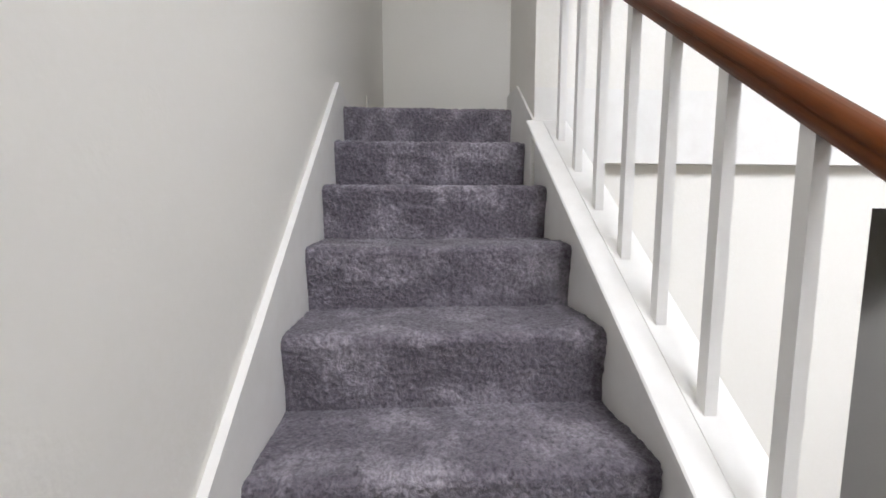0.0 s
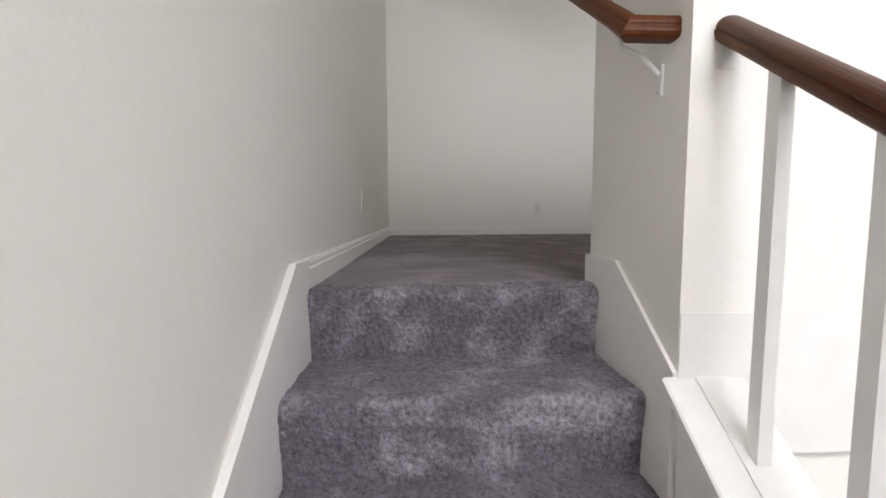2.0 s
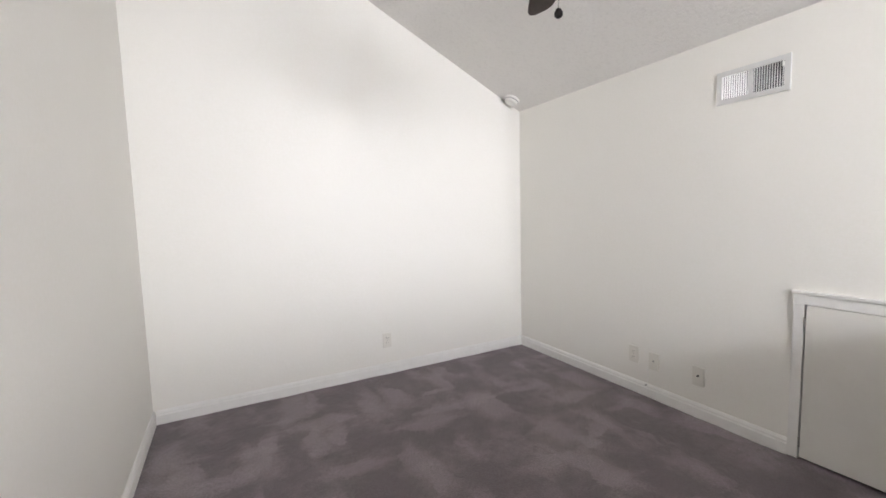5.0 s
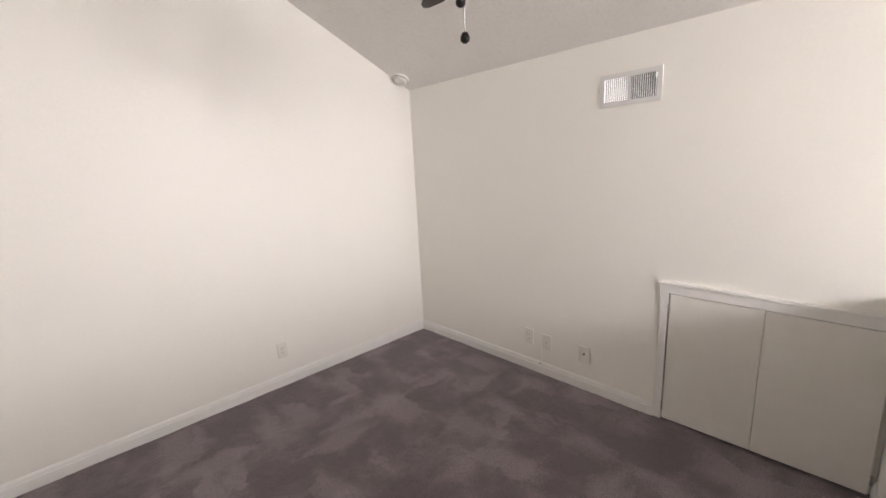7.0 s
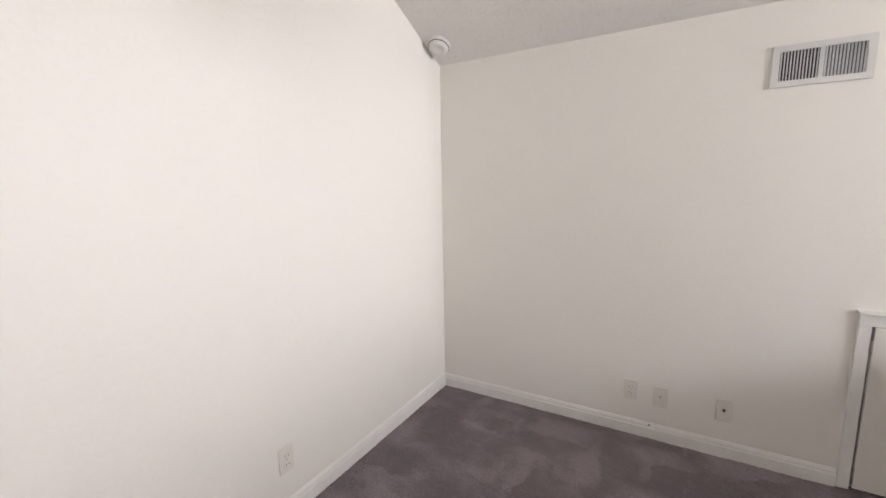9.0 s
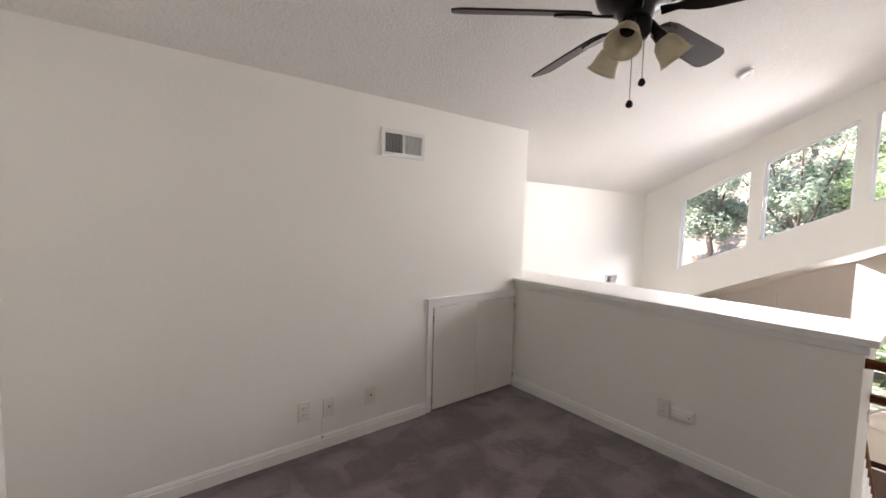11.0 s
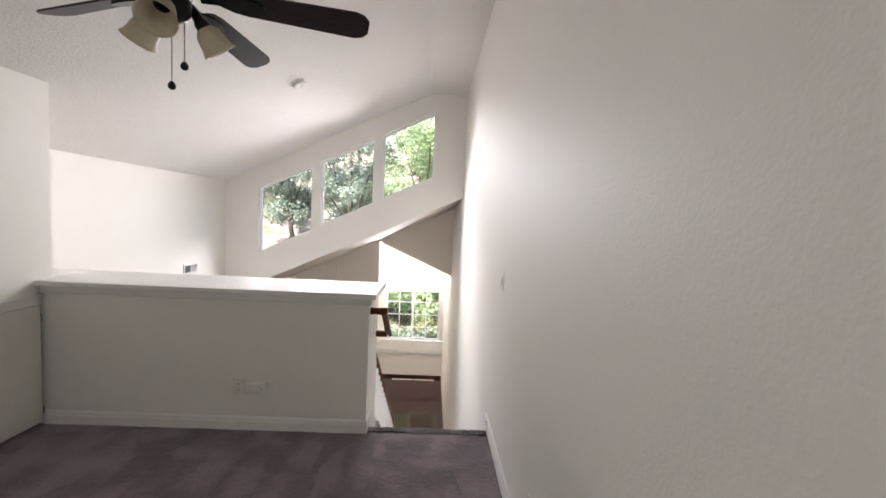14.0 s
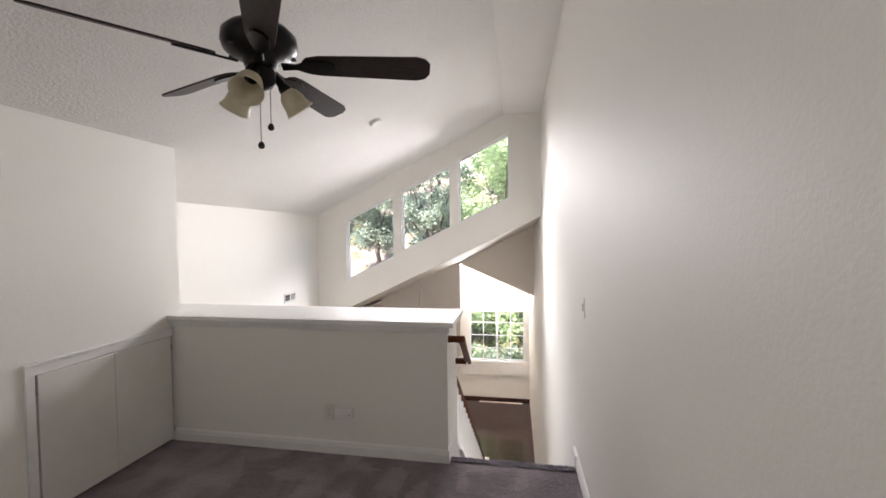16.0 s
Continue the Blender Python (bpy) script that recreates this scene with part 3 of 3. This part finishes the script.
for a, b in ((0.5426, 0.965), (0.112, 0.5414)):
    d = part("door", local(cup, box(bmnew(), XR - 0.020, a, 0.014, XR + 0.012, b, hz - 0.003, 0.003)), DOORPAINT, cup, "plain cream painted cupboard door")
    y = b + 0.004 if a > 0.3 else a - 0.004
    for z in (0.70, 0.09):
        part("hinge", local(cup, lathe(bmnew(), [(0, 0.026), (0.005, 0.024), (0.005, -0.024), (0, -0.026)], pose(XR - 0.019, y, z), 10)), METAL, d, "dull steel hinge knuckle")
part("jamb", local(cup, box(bmnew(), XR + 0.018, 0.09, 0.0, XR + 0.045, 0.972, hz)), DOORPAINT, cup)

# ---- wall register vents ----
def register(name, place, turn, w, h, label):
    """Two-bank louvred register; local x runs along the wall, z up, -y out of the wall."""
    v = thing(name, place, label, "vent", "", turn)
    bm = bmnew()
    f = 0.026
    for a in ((-w / 2, -h / 2, w / 2, -h / 2 + f), (-w / 2, h / 2 - f, w / 2, h / 2), (-w / 2, -h / 2 + f, -w / 2 + f, h / 2 - f), (w / 2 - f, -h / 2 + f, w / 2, h / 2 - f), (-0.008, -h / 2 + f, 0.008, h / 2 - f)):
        box(bm, a[0], -0.010, a[1], a[2], -0.0005, a[3])
    part("frame", bm, STEEL, v)
    # flat dark sheet paints the shade of the opening behind the slats
    part("shade_backing", box(bmnew(), -w / 2 + f, -0.0018, -h / 2 + f, w / 2 - f, -0.0006, h / 2 - f), DUCT_SHADE, v)
    span = w / 2 - f - 0.008
    for bank in (-1, 1):
        for k in range(12):
            x = bank * (0.008 + span * (k + 0.5) / 12)
            bm = box(bmnew(), -0.0038, -0.0006, -h / 2 + f, 0.0038, 0.0006, h / 2 - f)
            bmesh.ops.transform(bm, matrix=pose(x, -0.0062, 0, 0, 0, -48 * bank), verts=bm.verts)
            part("slat", bm, STEEL, v)
    part("lever", box(bmnew(), w / 2 - f - 0.006, -0.022, h / 2 - f - 0.03, w / 2 - f, -0.008, h / 2 - f - 0.006, 0.001), STEEL, v)
    return v


register("air_register", (XR, 1.243, 1.915), -90, 0.335, 0.175, "white steel two-bank air register high on the wall")
register("air_register", (XL, -2.67, 0.64), -90, 0.30, 0.14, "small white air register on the living room wall")


# ---- plates on the walls ----
def outlet(place, turn, kind, label):
    v = thing("wall_outlet", place, label, "outlet", "wall plates", turn)
    part("cover_plate", box(bmnew(), -0.036, -0.009, -0.058, 0.036, -0.0003, 0.058, 0.003), PLATE, v)
    if kind == "duplex":
        for z in (-0.02, 0.02):
            r = part("receptacle", box(bmnew(), -0.017, -0.0115, z - 0.014, 0.017, -0.008, z + 0.014, 0.002), PLATE, v)
            part("slot", box(bmnew(), -0.008, -0.0119, z - 0.005, -0.006, -0.0112, z + 0.005), SLOT, r)
            part("slot", box(bmnew(), 0.006, -0.0119, z - 0.005, 0.008, -0.0112, z + 0.005), SLOT, r)
        part("screw", box(bmnew(), -0.003, -0.0105, -0.003, 0.003, -0.0085, 0.003, 0.001), METAL, v)
    else:
        part("jack", lathe(bmnew(), [(0, 0.012), (0.004, 0.012), (0.005, 0.0), (0.007, 0.0), (0.007, -0.006)], pose(0, -0.009, 0.004, 90, 0, 0), 14), SLOT if kind == "coax" else METAL, v)
    return v


outlet((1.56, YF, 0.27), 0, "duplex", "ivory duplex outlet low on the end wall")
outlet((XR, 1.905, 0.262), -90, "duplex", "ivory duplex outlet low on the side wall")
outlet((XR, 1.755, 0.250), -90, "phone", "ivory phone plate low on the side wall")
outlet((XR, 1.466, 0.250), -90, "coax", "ivory cable plate with a dark socket")
outlet((0, 1.178, 0.288), 90, "duplex", "ivory duplex outlet low on the stair wall")
ho = outlet((1.672, HY1, 0.285), 180, "duplex", "ivory duplex outlet on the half wall")
adapter = thing("plug_in_device", (1.555, HY1, 0.292), "small white box mounted beside the outlet", "device", turn=180)
part("body", box(bmnew(), -0.066, -0.045, -0.034, 0.066, -0.0005, 0.034, 0.011), TRIM, adapter)
part("lip", box(bmnew(), -0.052, -0.050, -0.022, 0.030, -0.044, 0.006, 0.002), TRIM, adapter)
part("button", box(bmnew(), 0.042, -0.047, -0.005, 0.051, -0.044, 0.003, 0.001), METAL, adapter)

cable = thing("cable_clip", (XR - 0.015, 1.80, 0.082), "thin white cable running down to the baseboard", "cable")
part("cable", sweep(bmnew(), [(0.012, 0, 0.115), (0.010, -0.006, 0.05), (0.006, 0, 0.002), (-0.001, 0, -0.03)], [(0.0022 * math.cos(a), 0.0022 * math.sin(a)) for a in (0, 1.05, 2.1, 3.14, 4.2, 5.24)], up=(0, 1, 0)), TRIM, cable)
part("clip", box(bmnew(), -0.006, -0.006, -0.012, 0.0, 0.006, 0.0, 0.001), METAL, cable)

switch = thing("light_switch", (0, 0.262, 1.083), "white rocker switch plate on the stair wall", "light switch", turn=90)
part("cover_plate", box(bmnew(), -0.036, -0.006, -0.058, 0.036, -0.0003, 0.058, 0.002), TRIM, switch)
part("toggle", box(bmnew(), -0.012, -0.013, -0.022, 0.012, -0.005, 0.022, 0.002), TRIM, switch)


# ---- smoke detectors ----
def detector(x, y, label):
    slope_turn = math.degrees(math.atan(ROOF))
    v = new("smoke_detector")
    v.matrix_basis = pose(x, y, roof_z(x), 0, 180 + slope_turn, 0)
    tagged(v, label, "smoke detector")
    part("base", lathe(bmnew(), [(0, 0.0), (0.068, 0.0), (0.068, 0.012), (0.064, 0.014), (0, 0.014)]), TRIM, v)
    part("cover", lathe(bmnew(), [(0.062, 0.014), (0.060, 0.026), (0.050, 0.036), (0.030, 0.040), (0.028, 0.036), (0, 0.038)]), TRIM, v, smooth=True)
    part("grille_ring", lathe(bmnew(), [(0.0635, 0.019), (0.0625, 0.023), (0.060, 0.021)]), SLOT, v)


detector(2.78, 3.04, "round white smoke detector in the ceiling corner")
detector(1.83, -1.41, "round white smoke detector on the sloped ceiling")

# ---- ceiling fan ----
FX, FY = 1.448, 1.115
fan = thing("ceiling_fan", (FX, FY, 2.175), "dark bronze five-blade ceiling fan with three cream glass shades", "ceiling fan")


def fz(z):
    return z - 2.22


part("canopy", lathe(bmnew(), [(0, fz(3.005)), (0.07, fz(3.005)), (0.072, fz(2.905)), (0.05, fz(2.845)), (0.018, fz(2.82)), (0, fz(2.82))]), BRONZE, fan, smooth=True)
part("downrod", lathe(bmnew(), [(0, fz(2.845)), (0.013, fz(2.845)), (0.013, fz(2.44)), (0, fz(2.44))], seg=16), BRONZE, fan, smooth=True)
part("motor_housing", lathe(bmnew(), [(0, fz(2.47)), (0.035, fz(2.465)), (0.06, fz(2.445)), (0.125, fz(2.425)), (0.148, fz(2.40)), (0.152, fz(2.365)), (0.142, fz(2.335)), (0.11, fz(2.315)), (0.07, fz(2.30)), (0.062, fz(2.27)), (0, fz(2.27))]), BRONZE, fan, smooth=True)
for k in range(5):
    a = radians(k * 72)
    part("housing_vent", lathe(bmnew(), [(0, 0.002), (0.014, 0.001), (0.016, -0.004)], pose(0.13 * math.cos(a), 0.13 * math.sin(a), fz(2.325), 180, 0, 0) , 12), SLOT, fan)
part("switch_housing", lathe(bmnew(), [(0, fz(2.27)), (0.055, fz(2.27)), (0.062, fz(2.25)), (0.060, fz(2.215)), (0.045, fz(2.19)), (0.02, fz(2.178)), (0, fz(2.175))]), BRONZE, fan, smooth=True)
BZ = 2.285
for k in range(5):
    a = 196 + 72 * k
    m = pose(0, 0, fz(BZ), 0, 0, a) @ pose(0, 0, 0, -19.5, 0, 0)
    L0, L1 = 0.175, 0.72
    bm = bmnew()
    outline = [(L0, -0.022), (L0 + 0.02, -0.043), (L0 + 0.07, -0.054), (L1 - 0.055, -0.068), (L1 - 0.02, -0.056), (L1, -0.030), (L1, 0.030), (L1 - 0.02, 0.056), (L1 - 0.055, 0.068), (L0 + 0.07, 0.054), (L0 + 0.02, 0.043), (L0, 0.022)]
    prism(bm, outline, "z", -0.004, 0.004)
    bmesh.ops.transform(bm, matrix=m, verts=bm.verts)
    b = part("blade", bm, BLADE, fan, "dark walnut blade with clipped corners")
    bm = bmnew()
    prism(bm, [(0.09, -0.018), (0.15, -0.012), (0.175, -0.024), (0.205, -0.036), (0.25, -0.040), (0.29, -0.033), (0.312, -0.018), (0.318, 0.0), (0.312, 0.018), (0.29, 0.033), (0.25, 0.040), (0.205, 0.036), (0.175, 0.024), (0.15, 0.012), (0.09, 0.018)], "z", -0.014, -0.0045)
    bmesh.ops.transform(bm, matrix=m, verts=bm.verts)
    part("blade_iron", bm, BRONZE, b)
for k in range(3):
    a = 105 + 120 * k
    arm = pose(0, 0, fz(2.215), 0, 0, a)
    tilt = arm @ pose(0.085, 0, 0.0, 0, 180 - 38, 0)
    part("lamp_arm", lathe(bmnew(), [(0, -0.05), (0.016, -0.05), (0.02, 0.0), (0.026, 0.01), (0.028, 0.035), (0, 0.036)], tilt, 20), BRONZE, fan, smooth=True)
    part("glass_shade", lathe(bmnew(), [(0.027, 0.03), (0.034, 0.036), (0.050, 0.055), (0.058, 0.085), (0.059, 0.105), (0.066, 0.128), (0.074, 0.140), (0.071, 0.140), (0.062, 0.127), (0.055, 0.105), (0.054, 0.085), (0.046, 0.058), (0.030, 0.040)], tilt @ Matrix.Scale(0.9, 4), 36), SHADE, fan, "cream frosted bell glass shade", smooth=True)
for dx, dy, z in ((-0.03, -0.02, 2.03), (0.005, 0.0, 1.95)):
    ch = part("pull_chain", lathe(bmnew(), [(0, fz(2.19)), (0.0022, fz(2.19)), (0.0022, fz(z)), (0, fz(z))], pose(dx, dy, 0), 8), METAL, fan)
    part("pull_knob", lathe(bmnew(), [(0, fz(z) + 0.012), (0.008, fz(z) + 0.008), (0.014, fz(z) - 0.004), (0.013, fz(z) - 0.014), (0.006, fz(z) - 0.02), (0, fz(z) - 0.021)], pose(dx, dy, 0), 16), BRONZE, ch, smooth=True)

# ---- handrail on the far side wall ----
far_rail = thing("far_handrail", (3.34, -5.0, -0.3), "short brown handrail on the far side wall", "handrail")
part("rail", local(far_rail, sweep(bmnew(), [(3.29, -5.75, -0.30), (3.29, -4.6, -0.75)], rail_profile(0.05, 0.055))), RAIL, far_rail)
part("bracket", local(far_rail, box(bmnew(), 3.29, -5.74, -0.42, 3.339, -5.70, -0.32, 0.004)), TRIM, far_rail)

# ---- lower floor boards, seen from the stair head ----
shared = {}
for i in range(24):
    x0 = 0.002 + i * 0.085
    y = YE - 0.4 * ((i * 7) % 3)
    while y < -3.9:
        y0, y1 = max(y, YE), min(y + 1.2, -3.9)
        if y1 - y0 > 0.05:
            key = round(y1 - y0, 2)
            if key not in shared:
                me = bpy.data.meshes.new("floor_board")
                bm = box(bmnew(), 0, 0, -0.011, 0.0835, key - 0.002, 0.0)
                bm.to_mesh(me)
                bm.free()
                me.materials.append(WOOD)
                shared[key] = me
            b = new("floor_board", shared[key])
            b.parent = floor
            b.location = (x0, y0, ZG)
        y += 1.2

# ---- outdoors: hillside, trees and shrubs ----
def leaf_material(name, a, b):
    m = mat(name, a, 0.6)
    g = node(m, "ShaderNodeNewGeometry")
    mix = m.node_tree.nodes.new("ShaderNodeMix")
    mix.data_type = "RGBA"
    mix.inputs[6].default_value, mix.inputs[7].default_value = (*a, 1), (*b, 1)
    link(m, g.outputs["Random Per Island"], mix.inputs[0])
    bs = m.node_tree.nodes["Principled BSDF"]
    link(m, mix.outputs[2], bs.inputs["Base Color"])
    out = m.node_tree.nodes["Material Output"]
    tr = node(m, "ShaderNodeBsdfTranslucent")
    link(m, mix.outputs[2], tr.inputs["Color"])
    sh = m.node_tree.nodes.new("ShaderNodeMixShader")
    sh.inputs[0].default_value = 0.45
    link(m, bs.outputs[0], sh.inputs[1])
    link(m, tr.outputs[0], sh.inputs[2])
    link(m, sh.outputs[0], out.inputs["Surface"])
    return m


LEAF_DARK = leaf_material("oak leaves", (0.20, 0.26, 0.21), (0.38, 0.44, 0.36))
LEAF_LIGHT = leaf_material("bright leaves", (0.26, 0.37, 0.20), (0.46, 0.54, 0.34))
LEAF_DRY = leaf_material("yellowing leaves", (0.24, 0.25, 0.11), (0.42, 0.38, 0.20))
BARK = mat("bark", (0.13, 0.10, 0.085), 0.9)
tone(BARK, [(9, 0.35, 0.7, (0.07, 0.055, 0.045), 5, (1, 1, 0.3))], (0.13, 0.10, 0.085))
DIRT = mat("dry hillside", (0.17, 0.135, 0.11), 0.95)
tone(DIRT, [(0.25, 0.4, 0.65, (0.23, 0.19, 0.16), 5, (1, 1, 1)), (1.2, 0.5, 0.7, (0.08, 0.075, 0.045), 5, (1, 1, 1)), (6, 0.5, 0.75, (0.10, 0.08, 0.06), 4, (1, 1, 1))], (0.17, 0.135, 0.11))


def hill_z(x, y):
    run = max(0.0, -y - 12.5)
    rise = 0.43 * run if run < 90 else 0.43 * 90 + (run - 90) * 0.02
    return ZG - 0.25 + rise + (0.5 * noise.noise((x * 0.12, y * 0.12, 0)) * min(1, run / 6))


bm = bmnew()
grid = [-3000, -600, -200, -110, -80, -60, -50, -44, -38, -33, -29, -25, -22, -19, -17, -15, -13.5, -12.5, -9.4, 40, 300, 3000]
cols = [-3000, -500, -120, -60] + [3.0 * k for k in range(-12, 17)] + [70, 140, 500, 3000]
vs = [[bm.verts.new((x, y, hill_z(x, y) if y < -9.4 else ZG - 0.25)) for x in cols] for y in grid]
for a, b in zip(vs, vs[1:]):
    for k in range(len(cols) - 1):
        bm.faces.new((a[k], a[k + 1], b[k + 1], b[k]))
bmesh.ops.recalc_face_normals(bm, faces=bm.faces)
structure("ground", bm, DIRT, "dry tan hillside with scattered scrub", "ground")


def leaves(count, blobs, size, rng):
    """Many small pointed leaves scattered through uneven clumps."""
    verts, faces = [], []
    for k in range(count):
        c, r = blobs[rng.randrange(len(blobs))]
        while True:
            p = Vector((rng.uniform(-1, 1), rng.uniform(-1, 1), rng.uniform(-1, 1)))
            if p.length < 1:
                break
        p = Vector(c) + p * r * (0.55 + 0.45 * rng.random())
        u = Vector((rng.gauss(0, 1), rng.gauss(0, 1), rng.gauss(0, 0.6))).normalized()
        w = u.cross(Vector((rng.gauss(0, 1), rng.gauss(0, 1), rng.gauss(0, 1)))).normalized()
        s = size * rng.uniform(0.6, 1.4)
        i = len(verts)
        verts += [p - u * s, p + w * s * 0.45, p + u * s, p - w * s * 0.45]
        faces.append((i, i + 1, i + 2, i + 3))
    me = bpy.data.meshes.new("crown")
    me.from_pydata([tuple(v) for v in verts], [], faces)
    return me


def limb(bm, a, b, ra, rb, rng, n=5):
    pts = [a.lerp(b, k / n) + Vector((rng.uniform(-1, 1), rng.uniform(-1, 1), 0)) * ra * (0.9 if 0 < k < n else 0) for k in range(n + 1)]
    rings = []
    for k, q in enumerate(pts):
        r = ra + (rb - ra) * k / n
        d = (b - a).normalized()
        s = d.cross(Vector((0.3, 1, 0.1))).normalized()
        t = d.cross(s)
        rings.append([bm.verts.new(q + (s * math.cos(h) + t * math.sin(h)) * r) for h in [i * math.pi / 4 for i in range(8)]])
    for p, q in zip(rings, rings[1:]):
        for i in range(8):
            bm.faces.new((p[i], p[(i + 1) % 8], q[(i + 1) % 8], q[i]))
    bm.faces.new(rings[-1])


def tree(seed, x, y, height, spread, material, count, label, size=0.085):
    rng = random.Random(seed)
    z = hill_z(x, y) - 0.2
    v = thing("tree", (x, y, z), label, "tree", "hillside trees")
    bm = bmnew()
    fork = Vector((rng.uniform(-0.3, 0.3), rng.uniform(-0.3, 0.3), height * 0.35))
    limb(bm, Vector((0, 0, 0)), fork, 0.05 * height * 0.55, 0.035 * height * 0.55, rng)
    blobs = [(fork + Vector((rng.uniform(-1, 1), rng.uniform(-1, 1), rng.uniform(0.1, 1.2))) * spread * 0.35, spread * 0.28) for q in range(8)]
    for k in range(8):
        a = k * 2.4 + rng.uniform(-0.3, 0.3)
        rr = spread * rng.uniform(0.35, 1.0)
        tip = Vector((math.cos(a) * rr, math.sin(a) * rr, height * rng.uniform(0.5, 0.95)))
        limb(bm, fork, tip, 0.016 * height * 0.6, 0.02, rng)
        for q in range(6):
            c = fork.lerp(tip, rng.uniform(0.45, 1.1)) + Vector((rng.uniform(-1, 1), rng.uniform(-1, 1), rng.uniform(-0.6, 0.8))) * spread * 0.28
            blobs.append((c, spread * rng.uniform(0.14, 0.34)))
    bmesh.ops.recalc_face_normals(bm, faces=bm.faces)
    part("trunk", bm, BARK, v, smooth=True)
    me = leaves(int(count * 3.5), blobs, size, rng)
    me.materials.append(material)
    crown = new("crown", me)
    crown.parent = v
    return v


def shrub(seed, x, y, r, material, label):
    rng = random.Random(seed)
    v = thing("shrub", (x, y, hill_z(x, y)), label, "shrub", "hillside shrubs")
    blobs = [((rng.uniform(-r, r), rng.uniform(-r, r), rng.uniform(0.1, 1.0) * r), r * rng.uniform(0.3, 0.6)) for k in range(8)]
    me = leaves(1100, blobs, 0.075 * (0.6 + r * 0.4), rng)
    me.materials.append(material)
    ob = new("foliage", me)
    ob.parent = v
    bm = bmnew()
    for k in range(4):
        limb(bm, Vector((0, 0, -0.15)), Vector((rng.uniform(-r, r) * 0.6, rng.uniform(-r, r) * 0.6, r * 0.8)), 0.03, 0.008, rng, 3)
    part("stem", bm, BARK, v)


DARK_TREE = "spreading dark green oak on the dry hillside"
LIGHT_TREE = "bright green leafy tree in full sun outside"
for k, (x, y, hgt, spr, dark, cnt) in enumerate([(0.3, -13.0, 3.5, 1.5, 0, 2600), (2.2, -13.4, 3.7, 1.6, 0, 2600), (3.9, -13.2, 3.1, 1.4, 1, 2400), (8.2, -19, 6.2, 2.6, 1, 5200), (4.6, -18.0, 7.0, 2.7, 1, 5200), (1.0, -16.5, 8.6, 3.0, 0, 6500), (-3.5, -18, 9, 3.2, 0, 4500), (12.5, -24, 7, 3.0, 1, 4500), (6.6, -30, 8, 3.6, 1, 4200), (1.6, -31, 10, 4.0, 0, 4500), (14.5, -38, 9, 4, 1, 3500), (22, -45, 9, 4, 1, 3000), (-8, -32, 10, 4, 1, 3000), (8.5, -46, 9, 4, 1, 3200)]):
    tree(40 + k, x, y, hgt, spr, LEAF_DARK if dark else LEAF_LIGHT, cnt, DARK_TREE if dark else LIGHT_TREE)
for k in range(26):
    rng = random.Random(300 + k)
    near = k < 9
    x = -0.8 + 0.45 * k if near else rng.uniform(-6, 22)
    y = rng.uniform(-12.6, -11.2) if near else rng.uniform(-44, -15)
    shrub(500 + k, x, y, rng.uniform(0.7, 1.1) if near else rng.uniform(0.7, 1.5), (LEAF_DRY, LEAF_LIGHT, LEAF_DARK)[k % 3], ("yellowing garden shrub below the gridded window" if near else "low scrub bush on the dry slope"))
